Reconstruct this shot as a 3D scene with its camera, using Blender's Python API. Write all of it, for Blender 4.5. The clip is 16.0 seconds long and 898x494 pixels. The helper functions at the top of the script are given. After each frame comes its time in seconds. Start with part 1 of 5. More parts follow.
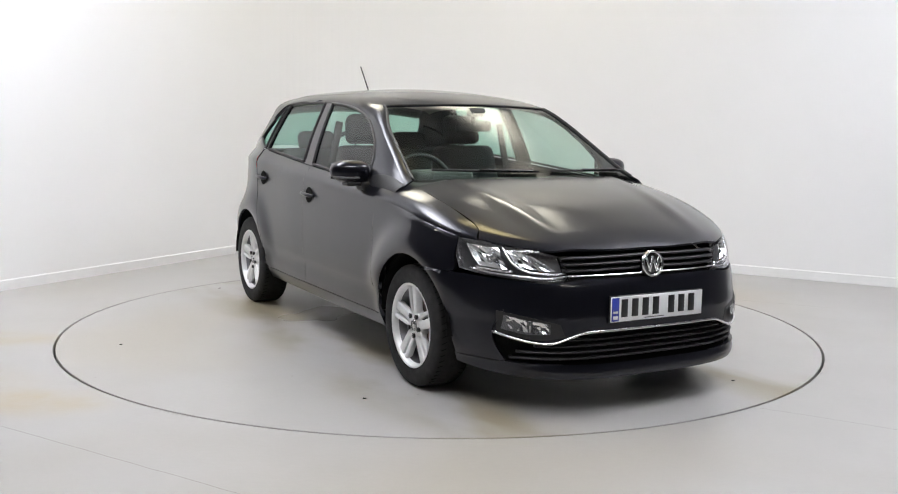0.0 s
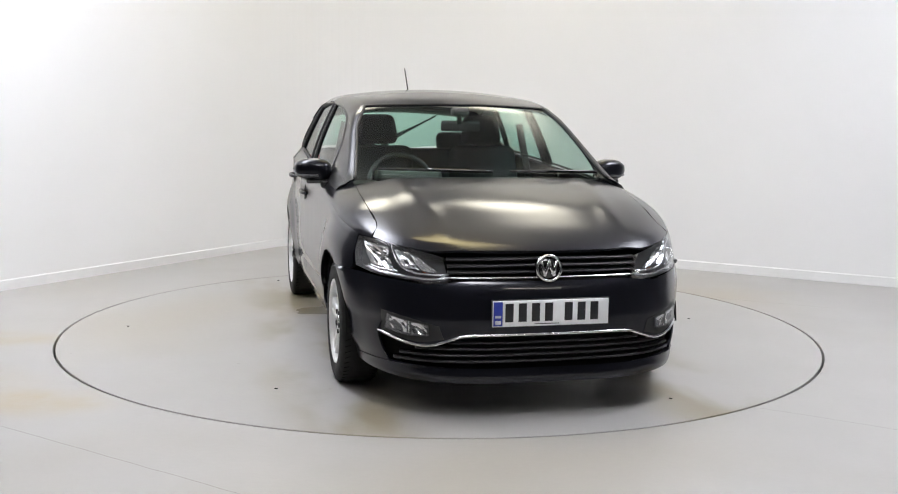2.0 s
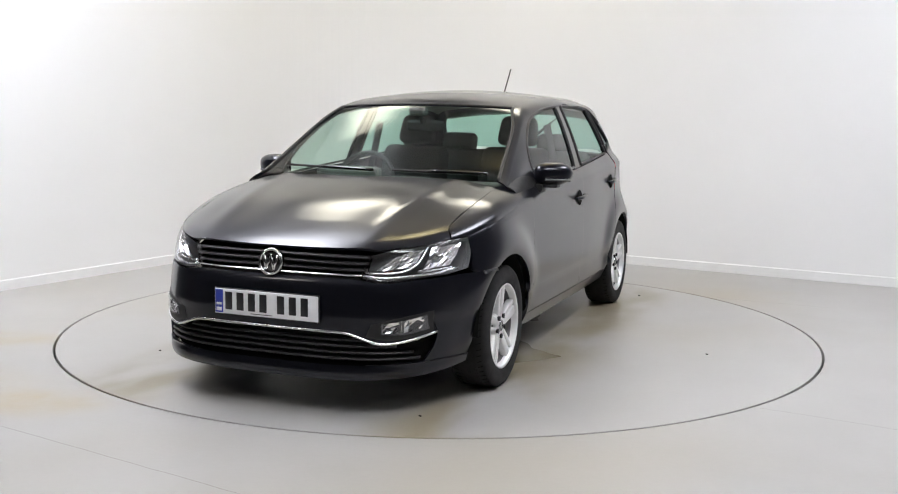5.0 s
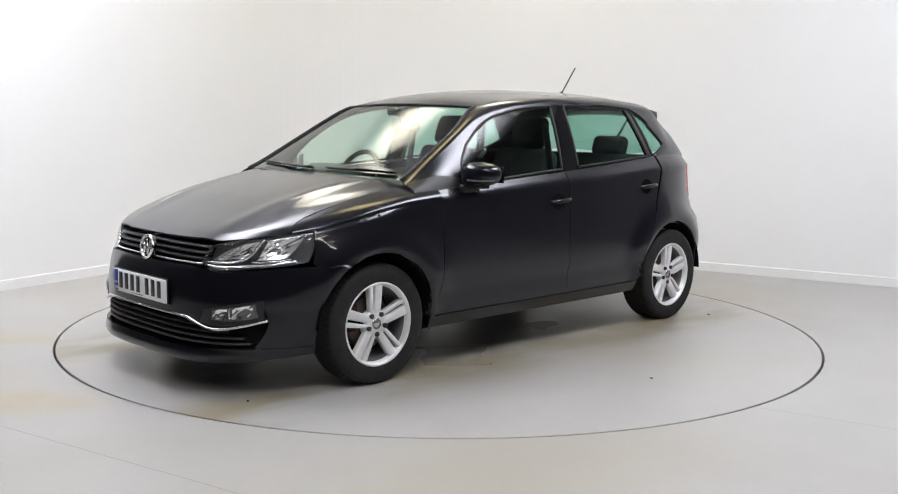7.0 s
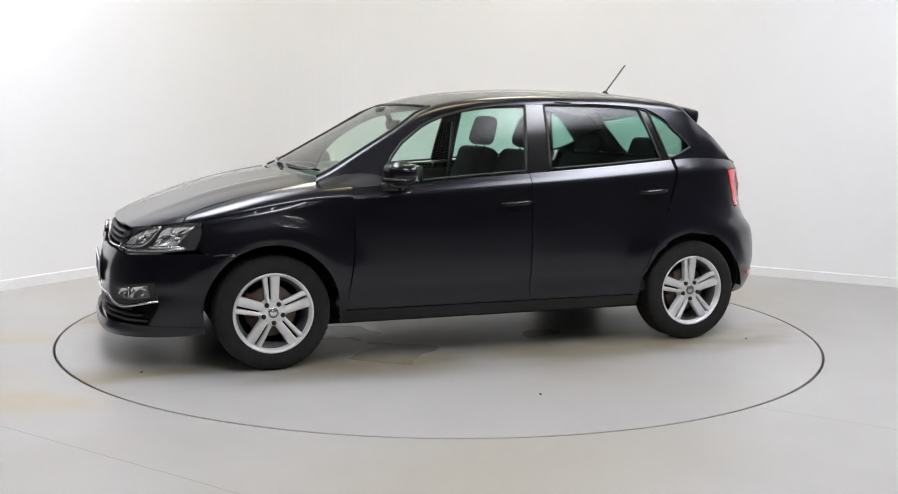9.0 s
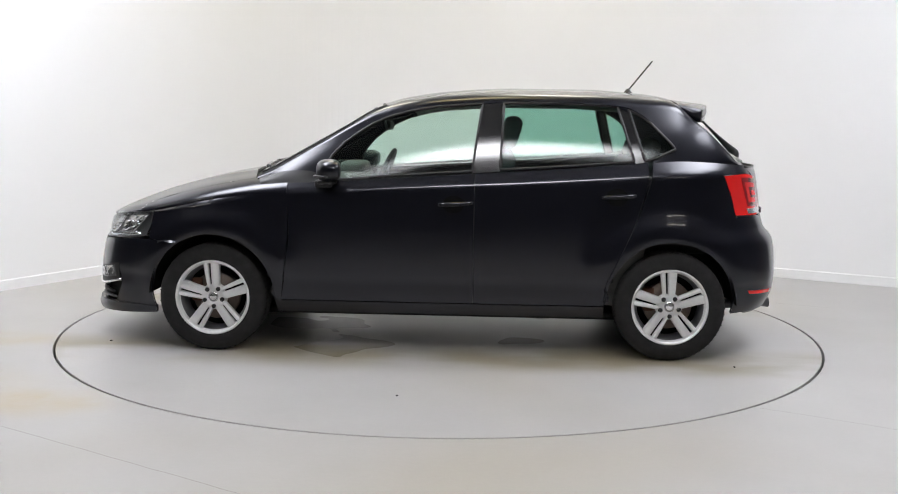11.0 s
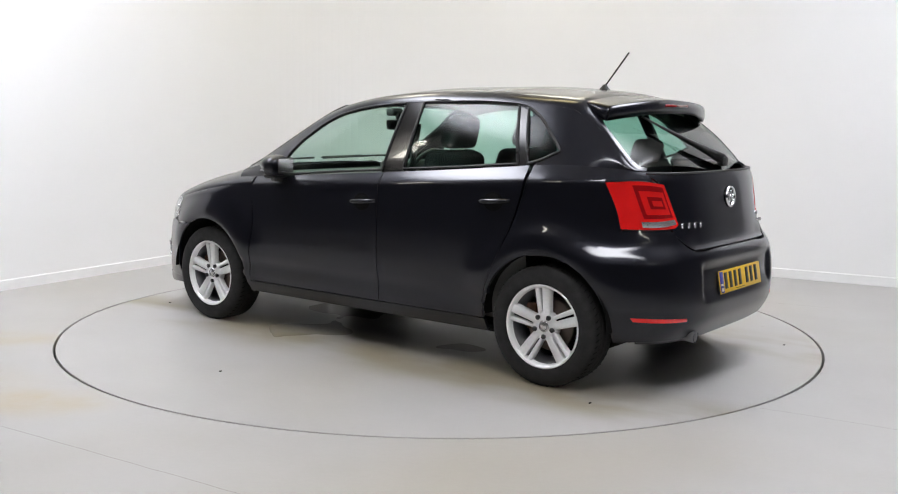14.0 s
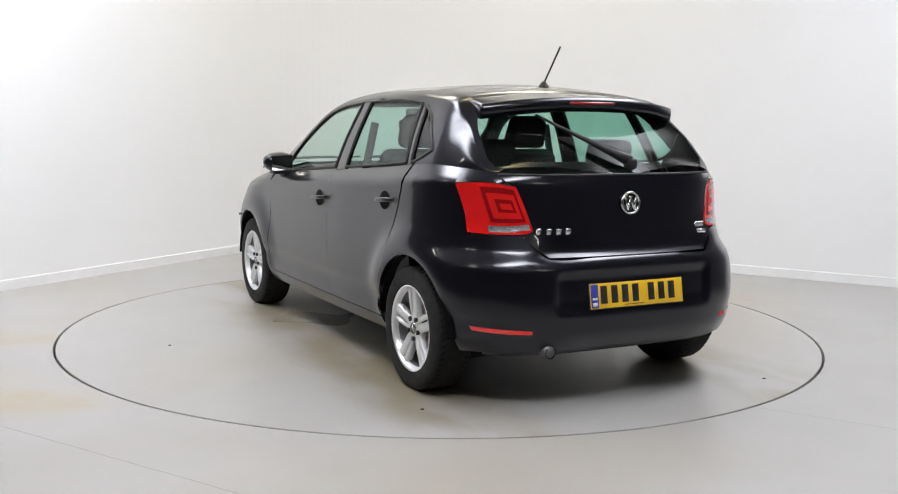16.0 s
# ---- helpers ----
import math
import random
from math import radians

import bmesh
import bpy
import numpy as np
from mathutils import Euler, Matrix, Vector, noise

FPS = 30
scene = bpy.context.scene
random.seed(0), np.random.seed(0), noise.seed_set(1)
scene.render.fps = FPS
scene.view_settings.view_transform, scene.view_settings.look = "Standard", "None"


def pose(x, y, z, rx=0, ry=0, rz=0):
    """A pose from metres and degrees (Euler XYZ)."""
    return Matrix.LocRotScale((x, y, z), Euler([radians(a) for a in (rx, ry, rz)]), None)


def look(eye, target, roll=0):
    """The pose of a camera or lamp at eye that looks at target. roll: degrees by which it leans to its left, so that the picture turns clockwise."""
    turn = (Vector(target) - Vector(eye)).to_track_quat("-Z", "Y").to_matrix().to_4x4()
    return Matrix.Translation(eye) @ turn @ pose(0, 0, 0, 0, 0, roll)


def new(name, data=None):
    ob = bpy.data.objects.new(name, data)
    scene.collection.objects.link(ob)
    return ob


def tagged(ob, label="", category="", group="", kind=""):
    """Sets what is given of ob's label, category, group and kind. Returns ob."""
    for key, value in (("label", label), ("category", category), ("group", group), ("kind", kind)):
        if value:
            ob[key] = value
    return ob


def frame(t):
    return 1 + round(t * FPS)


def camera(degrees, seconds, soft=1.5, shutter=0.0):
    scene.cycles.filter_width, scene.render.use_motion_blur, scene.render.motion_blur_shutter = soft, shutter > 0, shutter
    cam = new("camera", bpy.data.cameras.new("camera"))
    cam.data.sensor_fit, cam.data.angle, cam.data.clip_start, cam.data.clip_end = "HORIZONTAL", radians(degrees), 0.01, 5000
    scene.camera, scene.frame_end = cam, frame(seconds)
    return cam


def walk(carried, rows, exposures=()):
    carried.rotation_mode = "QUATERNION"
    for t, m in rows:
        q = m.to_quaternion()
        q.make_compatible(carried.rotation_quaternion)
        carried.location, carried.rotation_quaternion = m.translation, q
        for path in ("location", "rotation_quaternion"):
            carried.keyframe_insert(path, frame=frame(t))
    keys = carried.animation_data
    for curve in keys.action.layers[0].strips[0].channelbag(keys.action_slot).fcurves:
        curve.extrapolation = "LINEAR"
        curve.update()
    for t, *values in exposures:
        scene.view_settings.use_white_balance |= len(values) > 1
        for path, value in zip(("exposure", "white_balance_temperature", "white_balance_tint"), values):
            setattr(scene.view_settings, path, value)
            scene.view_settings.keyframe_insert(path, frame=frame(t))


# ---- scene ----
cam = camera(48.5, 16.0, soft=1.1)
EYE = Vector((0.0, -6.121, 1.270))
VIEW = look(EYE, EYE + Vector((0.00772, 0.99193, -0.12656)), 0.808)
walk(cam, [(0.0, VIEW), (16.0, VIEW)])

# ---- light ----
world = bpy.data.worlds.new("hall_world")
world.use_nodes = True
world.node_tree.nodes["Background"].inputs[0].default_value = (0.05, 0.05, 0.055, 1)
world.node_tree.nodes["Background"].inputs[1].default_value = 0.3
scene.world = world
scene.view_settings.exposure = 0.0
PANEL_WHITE, PANEL_FRONT, PANEL_WALL_FILL, PANEL_WARM, STRIP = 18.0, 29.0, 10.0, 7.0, 26.0


# ---- materials ----
def node_material(name):
    m = bpy.data.materials.new(name)
    m.use_nodes = True
    nt = m.node_tree
    return m, nt, nt.nodes["Principled BSDF"]


def noise_mask(nt, scale, detail=4.0, low=0.4, high=0.6, coords="Object", rough=0.55):
    tc = nt.nodes.new("ShaderNodeTexCoord")
    n = nt.nodes.new("ShaderNodeTexNoise")
    n.inputs["Scale"].default_value, n.inputs["Detail"].default_value = scale, detail
    n.inputs["Roughness"].default_value = rough
    r = nt.nodes.new("ShaderNodeMapRange")
    r.inputs["From Min"].default_value, r.inputs["From Max"].default_value = low, high
    nt.links.new(tc.outputs[coords], n.inputs["Vector"])
    nt.links.new(n.outputs["Fac"], r.inputs["Value"])
    return r.outputs["Result"]


def mixed(nt, fac, a, b):
    mx = nt.nodes.new("ShaderNodeMix")
    mx.data_type = "RGBA"
    for sock, v in ((mx.inputs[0], fac), (mx.inputs[6], a), (mx.inputs[7], b)):
        if isinstance(v, (int, float)):
            sock.default_value = v
        elif isinstance(v, tuple):
            sock.default_value = (*v, 1)
        else:
            nt.links.new(v, sock)
    return mx.outputs[2]


def scaled(nt, value, lo, hi):
    r = nt.nodes.new("ShaderNodeMapRange")
    r.inputs["To Min"].default_value, r.inputs["To Max"].default_value = lo, hi
    nt.links.new(value, r.inputs["Value"])
    return r.outputs["Result"]


def bumped(nt, bsdf, value, strength, distance):
    b = nt.nodes.new("ShaderNodeBump")
    b.inputs["Strength"].default_value, b.inputs["Distance"].default_value = strength, distance
    nt.links.new(value, b.inputs["Height"])
    nt.links.new(b.outputs["Normal"], bsdf.inputs["Normal"])


def simple(name, color, rough, metal=0.0, coat=0.0, vary=0.12, scale=40.0, bump=0.0, specular=0.5):
    m, nt, p = node_material(name)
    mask = noise_mask(nt, scale, 5.0, 0.3, 0.7)
    dark = tuple(c * (1 - vary) for c in color)
    nt.links.new(mixed(nt, mask, dark, color), p.inputs["Base Color"])
    nt.links.new(scaled(nt, mask, rough, rough * (1 + vary)), p.inputs["Roughness"])
    p.inputs["Metallic"].default_value = metal
    p.inputs["Coat Weight"].default_value = coat
    p.inputs["Coat Roughness"].default_value = 0.03
    p.inputs["Specular IOR Level"].default_value = specular
    if bump:
        bumped(nt, p, mask, bump, 0.002)
    return m


def paint_material():
    m, nt, p = node_material("car_paint")
    flake = noise_mask(nt, 14.0, 3.0, 0.35, 0.75)
    nt.links.new(mixed(nt, flake, (0.0036, 0.0038, 0.0060), (0.0044, 0.0046, 0.0074)), p.inputs["Base Color"])
    p.inputs["Metallic"].default_value = 0.0
    p.inputs["Specular IOR Level"].default_value = 0.24
    p.inputs["Specular Tint"].default_value = (0.80, 0.83, 1.0, 1)
    dust = noise_mask(nt, 6.0, 5.0, 0.35, 0.7)
    nt.links.new(scaled(nt, dust, 0.280, 0.290), p.inputs["Roughness"])
    p.inputs["Coat Weight"].default_value = 0.8
    p.inputs["Coat IOR"].default_value = 1.45
    nt.links.new(scaled(nt, dust, 0.030, 0.034), p.inputs["Coat Roughness"])
    return m


def glass_material(name, tint, gloss=0.045, gloss_rough=0.06):
    m = bpy.data.materials.new(name)
    m.use_nodes = True
    nt = m.node_tree
    nt.nodes.clear()
    out = nt.nodes.new("ShaderNodeOutputMaterial")
    clear = nt.nodes.new("ShaderNodeBsdfTransparent")
    clear.inputs[0].default_value = (*tint, 1)
    shine = nt.nodes.new("ShaderNodeBsdfGlossy")
    shine.inputs["Roughness"].default_value = gloss_rough
    facing = nt.nodes.new("ShaderNodeLayerWeight")
    facing.inputs["Blend"].default_value = 0.5
    power = nt.nodes.new("ShaderNodeMath")
    power.operation = "POWER"
    power.inputs[1].default_value = 4.5
    nt.links.new(facing.outputs["Facing"], power.inputs[0])
    gain = nt.nodes.new("ShaderNodeMapRange")
    gain.inputs["To Min"].default_value, gain.inputs["To Max"].default_value = gloss, 0.95
    nt.links.new(power.outputs[0], gain.inputs["Value"])
    mix = nt.nodes.new("ShaderNodeMixShader")
    nt.links.new(gain.outputs[0], mix.inputs[0])
    nt.links.new(clear.outputs[0], mix.inputs[1])
    nt.links.new(shine.outputs[0], mix.inputs[2])
    nt.links.new(mix.outputs[0], out.inputs[0])
    return m


def lamp_material(name, color, strength, falloff=True):
    """Diffuser that is brightest in its middle and fades to its rim, as a cloth softbox does."""
    m, nt, p = node_material(name)
    p.inputs["Base Color"].default_value = (0.8, 0.8, 0.8, 1)
    p.inputs["Emission Color"].default_value = (*color, 1)
    p.inputs["Emission Strength"].default_value = strength
    if falloff:
        tc = nt.nodes.new("ShaderNodeTexCoord")
        mp = nt.nodes.new("ShaderNodeMapping")
        mp.inputs["Location"].default_value, mp.inputs["Scale"].default_value = (-1, -1, 0), (2, 2, 0)
        nt.links.new(tc.outputs["Generated"], mp.inputs["Vector"])
        ln = nt.nodes.new("ShaderNodeVectorMath")
        ln.operation = "LENGTH"
        nt.links.new(mp.outputs[0], ln.inputs[0])
        r = nt.nodes.new("ShaderNodeMapRange")
        r.interpolation_type = "SMOOTHERSTEP"
        r.inputs["From Min"].default_value, r.inputs["From Max"].default_value = 1.05, 0.0
        r.inputs["To Min"].default_value, r.inputs["To Max"].default_value = 0.0, strength
        nt.links.new(ln.outputs["Value"], r.inputs["Value"])
        nt.links.new(r.outputs[0], p.inputs["Emission Strength"])
    return m


def floor_material(name, seed, stain, wet=False, spots=()):
    m, nt, p = node_material(name)
    tc = nt.nodes.new("ShaderNodeTexCoord")
    mp = nt.nodes.new("ShaderNodeMapping")
    mp.inputs["Location"].default_value = (seed, seed * 0.7, 0)
    nt.links.new(tc.outputs["Object"], mp.inputs["Vector"])

    def mask(scale, detail, lo, hi, rough=0.55, stretch=None):
        n = nt.nodes.new("ShaderNodeTexNoise")
        n.inputs["Scale"].default_value, n.inputs["Detail"].default_value = scale, detail
        n.inputs["Roughness"].default_value = rough
        src = mp.outputs[0]
        if stretch:
            m2 = nt.nodes.new("ShaderNodeMapping")
            m2.inputs["Scale"].default_value = stretch
            nt.links.new(src, m2.inputs["Vector"])
            src = m2.outputs[0]
        nt.links.new(src, n.inputs["Vector"])
        r = nt.nodes.new("ShaderNodeMapRange")
        r.inputs["From Min"].default_value, r.inputs["From Max"].default_value = lo, hi
        nt.links.new(n.outputs["Fac"], r.inputs["Value"])
        return r.outputs["Result"]

    base = mixed(nt, mask(2.3, 6, 0.2, 0.8), (0.350, 0.343, 0.332), (0.385, 0.378, 0.368))
    brown = mask(0.45, 2, 0.48, 0.80, 0.4)
    base = mixed(nt, scaled(nt, brown, 0.0, stain), base, (0.33, 0.29, 0.21))
    grime = mask(55.0, 3, 0.62, 0.8)
    base = mixed(nt, scaled(nt, grime, 0.0, 0.12), base, (0.25, 0.23, 0.20))
    sep = nt.nodes.new("ShaderNodeSeparateXYZ")
    nt.links.new(tc.outputs["Object"], sep.inputs[0])

    def calc(op, a, b=None):
        n = nt.nodes.new("ShaderNodeMath")
        n.operation = op
        for k, v in enumerate((a, b)):
            if isinstance(v, (int, float)):
                n.inputs[k].default_value = v
            elif v is not None:
                nt.links.new(v, n.inputs[k])
        return n.outputs[0]

    def soft(v, lo, hi):
        r = nt.nodes.new("ShaderNodeMapRange")
        r.interpolation_type = "SMOOTHSTEP"
        r.inputs["From Min"].default_value, r.inputs["From Max"].default_value = lo, hi
        nt.links.new(v, r.inputs["Value"])
        return r.outputs[0]

    wob = calc("MULTIPLY", calc("SUBTRACT", mask(1.7, 1, 0.1, 0.9), 0.5), 0.45)
    for x, y, rx, ry, k in spots:
        dx = calc("DIVIDE", calc("SUBTRACT", sep.outputs[0], x), rx)
        dy = calc("DIVIDE", calc("SUBTRACT", sep.outputs[1], y), ry)
        d = calc("ADD", calc("SQRT", calc("ADD", calc("MULTIPLY", dx, dx), calc("MULTIPLY", dy, dy))), calc("MULTIPLY", wob, 2.0))
        base = mixed(nt, calc("MULTIPLY", soft(d, 1.1, 0.2), calc("MULTIPLY", mask(3.0, 5, 0.25, 0.65), k)), base, (0.36, 0.30, 0.19))
    rough = scaled(nt, mask(0.8, 2, 0.2, 0.8), 0.30, 0.38)
    if wet:
        # tyre tracks where cars drive on and off
        off = calc("ABSOLUTE", calc("SUBTRACT", calc("ABSOLUTE", calc("ADD", sep.outputs[1], calc("MULTIPLY", wob, 0.5))), 0.82))
        track = calc("MULTIPLY", soft(off, 0.42, 0.06), soft(mask(1.4, 3, 0.2, 0.8, 0.5, (0.7, 1.3, 1.0)), 0.25, 0.62))
        base = mixed(nt, calc("MULTIPLY", track, 0.85), base, (0.215, 0.180, 0.105))
        # damp patches inside the tracks: darker and shinier, with soft rims
        reach = soft(calc("SQRT", calc("ADD", calc("MULTIPLY", sep.outputs[0], sep.outputs[0]), calc("MULTIPLY", sep.outputs[1], sep.outputs[1]))), 1.55, 0.95)
        damp = calc("MULTIPLY", soft(mask(1.5, 2, 0.2, 0.8, 0.4), 0.50, 0.70), reach)
        base = mixed(nt, calc("MULTIPLY", damp, 0.07), base, (0.20, 0.18, 0.13))
        wet_rough = nt.nodes.new("ShaderNodeMapRange")
        wet_rough.inputs["To Min"].default_value, wet_rough.inputs["To Max"].default_value = 0.32, 0.27
        nt.links.new(damp, wet_rough.inputs["Value"])
        rough = wet_rough.outputs[0]
    chips = nt.nodes.new("ShaderNodeTexVoronoi")
    chips.inputs["Scale"].default_value = 2.6
    nt.links.new(mp.outputs[0], chips.inputs["Vector"])
    spot = nt.nodes.new("ShaderNodeMapRange")
    spot.inputs["From Min"].default_value, spot.inputs["From Max"].default_value = 0.022, 0.014
    nt.links.new(chips.outputs["Distance"], spot.inputs["Value"])
    base = mixed(nt, scaled(nt, spot.outputs[0], 0.0, 0.35), base, (0.10, 0.08, 0.06))
    nt.links.new(base, p.inputs["Base Color"])
    nt.links.new(rough, p.inputs["Roughness"])
    p.inputs["Specular IOR Level"].default_value = 0.38
    bumped(nt, p, mask(35.0, 4, 0.2, 0.8), 0.08, 0.003)
    return m


PAINT = paint_material()
GLASS = glass_material("clear_glass", (0.76, 0.90, 0.84))
TINT = glass_material("tinted_glass", (0.50, 0.74, 0.66))
LENS = glass_material("lamp_lens", (0.96, 0.97, 0.98), 0.05, 0.02)
MIRROR = simple("mirror_glass", (0.85, 0.86, 0.86), 0.02, 1.0, vary=0.02)
BLACK = simple("black_plastic", (0.014, 0.014, 0.015), 0.42, vary=0.2)
GLOSS_BLACK = simple("gloss_black", (0.008, 0.008, 0.009), 0.12, coat=0.6)
DARK = simple("dark_underside", (0.010, 0.010, 0.010), 0.85, vary=0.3, specular=0.1)
RUBBER = simple("tyre_rubber", (0.013, 0.0125, 0.0125), 0.8, vary=0.3, scale=25.0, bump=0.15)
ALLOY = simple("silver_alloy", (0.78, 0.78, 0.78), 0.34, 0.35, vary=0.08, scale=60.0)
# darkened alloy: holds the rim barrel's shade in its colour; also the dull tailpipe
ALLOY_DARK = simple("dark_metal_and_rim_shade", (0.20, 0.20, 0.21), 0.45, 0.7, vary=0.2)
CHROME = simple("chrome", (0.86, 0.86, 0.87), 0.08, 1.0, vary=0.04)
SATIN = simple("satin_silver", (0.75, 0.75, 0.76), 0.25, 0.85, vary=0.05)
STEEL = simple("brake_steel", (0.25, 0.20, 0.17), 0.5, 0.8, vary=0.4, scale=15.0)
RUST = simple("brake_rust", (0.13, 0.06, 0.035), 0.8, 0.2, vary=0.5, scale=30.0)
RED = simple("red_lens", (0.74, 0.014, 0.013), 0.10, coat=1.0, vary=0.12, scale=8.0)
RED_DARK = simple("dark_red_lens", (0.30, 0.006, 0.009), 0.12, coat=1.0, vary=0.2, scale=8.0)
AMBER = simple("amber_reflector", (0.30, 0.09, 0.03), 0.2, coat=0.8)
LAMP_INNER = simple("lamp_inner", (0.13, 0.13, 0.135), 0.35, 0.4, vary=0.3, scale=26.0)
REFLECTOR = simple("faceted_reflector", (0.92, 0.92, 0.93), 0.16, 1.0, vary=0.05)
HOUSING = simple("lamp_housing", (0.10, 0.10, 0.105), 0.35, 0.3, vary=0.2)
PLATE_WHITE = simple("plate_white", (0.86, 0.87, 0.88), 0.35, vary=0.05)
PLATE_YELLOW = simple("plate_yellow", (0.80, 0.50, 0.02), 0.35, vary=0.05)
PLATE_BLUE = simple("plate_blue", (0.03, 0.05, 0.36), 0.35)
PLATE_INK = simple("plate_ink", (0.012, 0.012, 0.014), 0.4)
WHITE_INK = simple("white_ink", (0.7, 0.7, 0.75), 0.4)
CLOTH = simple("seat_cloth", (0.06, 0.06, 0.063), 0.9, vary=0.3, scale=120.0, bump=0.3, specular=0.2)
DASH = simple("dashboard_plastic", (0.10, 0.10, 0.095), 0.6, vary=0.2, scale=150.0)
LINING = simple("headlining", (0.42, 0.41, 0.38), 0.9, vary=0.08, scale=90.0)
WALL = simple("white_wall_paint", (0.80, 0.80, 0.80), 0.75, vary=0.015, scale=1.6, bump=0.02)
SKIRT = simple("white_gloss_paint", (0.80, 0.80, 0.80), 0.35, vary=0.03, scale=12.0)
HALL_GREY = simple("grey_reflection_wall", (0.17, 0.17, 0.18), 0.8, vary=0.15, scale=2.0)
HALL = simple("dark_hall_paint", (0.03, 0.03, 0.032), 0.8, vary=0.2, scale=2.0)
CEIL = simple("ceiling_paint", (0.72, 0.72, 0.73), 0.85, vary=0.06, scale=3.0)
FLOOR = floor_material("painted_concrete", 3.0, 0.5, False, ((-2.42, -0.55, 0.55, 0.24, 0.75), (-1.85, -1.80, 0.50, 0.26, 0.85), (-2.4, -1.5, 0.6, 0.4, 0.6), (2.1, 1.2, 0.7, 0.4, 0.4)))
DISC = floor_material("turntable_paint", 11.0, 0.7, True)
PIT = simple("pit_dark", (0.012, 0.011, 0.010), 0.9, vary=0.3)
FRAME_METAL = simple("lamp_frame", (0.5, 0.5, 0.5), 0.4, 0.6)
LAMP_WHITE = lamp_material("cool_diffuser", (0.97, 0.985, 1.07), PANEL_WHITE)
LAMP_FRONT = lamp_material("front_diffuser", (0.985, 0.99, 1.03), PANEL_FRONT)
LAMP_WALL_FILL = lamp_material("wall_fill_diffuser", (1.0, 0.94, 0.78), PANEL_WALL_FILL)
LAMP_WARM = lamp_material("warm_diffuser", (1.0, 0.83, 0.42), PANEL_WARM)
LAMP_STRIP = lamp_material("strip_diffuser", (1.0, 0.95, 0.85), STRIP, False)


# ---- mesh helpers ----
def part(name, bm, material, parent=None, label="", smooth=True):
    """One bmesh as one mesh object under a thing or part."""
    me = bpy.data.meshes.new(name)
    bm.to_mesh(me)
    bm.free()
    if smooth:
        me.shade_smooth()
    me.materials.append(material)
    ob = new(name, me)
    ob.parent = parent
    if label:
        tagged(ob, label)
    return ob


def thing(name, label, category, group="", kind=""):
    ob = new(name)
    ob.empty_display_size = 0.2
    return tagged(ob, label, category, group, kind)


def pchip(*pts):
    """A smooth curve through (x, value) pairs with no overshoot."""
    pts = sorted(pts)
    xs, ys = [p[0] for p in pts], [p[1] for p in pts]
    n = len(xs)
    h = [xs[i + 1] - xs[i] for i in range(n - 1)]
    d = [(ys[i + 1] - ys[i]) / h[i] for i in range(n - 1)]
    m = [d[0]] + [0.0] * (n - 2) + [d[-1]]
    for i in range(1, n - 1):
        if d[i - 1] * d[i] > 0:
            w1, w2 = 2 * h[i] + h[i - 1], h[i] + 2 * h[i - 1]
            m[i] = (w1 + w2) / (w1 / d[i - 1] + w2 / d[i])

    def f(x):
        if x <= xs[0]:
            return ys[0]
        if x >= xs[-1]:
            return ys[-1]
        i = max(k for k in range(n - 1) if xs[k] <= x)
        t = (x - xs[i]) / h[i]
        return ((2 * t ** 3 - 3 * t ** 2 + 1) * ys[i] + (t ** 3 - 2 * t ** 2 + t) * h[i] * m[i]
                + (3 * t ** 2 - 2 * t ** 3) * ys[i + 1] + (t ** 3 - t ** 2) * h[i] * m[i + 1])
    return f


def path(*pts, soft=True):
    """A curve over 0..1 through 2D points, smooth or straight between them."""
    pts = [Vector((p[0], p[1])) for p in pts]
    if len(pts) == 1:
        return lambda t: pts[0]
    ds = [0.0]
    for a, b in zip(pts, pts[1:]):
        ds.append(ds[-1] + max((b - a).length, 1e-6))

    def f(t):
        d = t * ds[-1]
        i = max(0, min(len(pts) - 2, max([k for k in range(len(ds)) if ds[k] <= d + 1e-9])))
        u = (d - ds[i]) / (ds[i + 1] - ds[i])
        a, b = pts[i], pts[i + 1]
        if not soft or len(pts) == 2:
            return a.lerp(b, u)
        L = ds[i + 1] - ds[i]
        ta = (b - pts[i - 1]) / (ds[i + 1] - ds[i - 1]) if i else (b - a) / L
        tb = (pts[i + 2] - a) / (ds[i + 2] - ds[i]) if i + 2 < len(pts) else (b - a) / L
        return ((2 * u ** 3 - 3 * u ** 2 + 1) * a + (u ** 3 - 2 * u ** 2 + u) * L * ta
                + (3 * u ** 2 - 2 * u ** 3) * b + (u ** 3 - u ** 2) * L * tb)
    return f


def coons(bottom, top, left, right, nu, nv):
    """Grid of 2D points inside four boundary curves."""
    b0, b1, t0, t1 = bottom(0), bottom(1), top(0), top(1)
    rows = []
    for j in range(nv + 1):
        v = j / nv
        lv, rv = left(v), right(v)
        row = []
        for i in range(nu + 1):
            u = i / nu
            row.append((1 - v) * bottom(u) + v * top(u) + (1 - u) * lv + u * rv
                       - ((1 - u) * (1 - v) * b0 + u * (1 - v) * b1 + (1 - u) * v * t0 + u * v * t1))
        rows.append(row)
    return rows


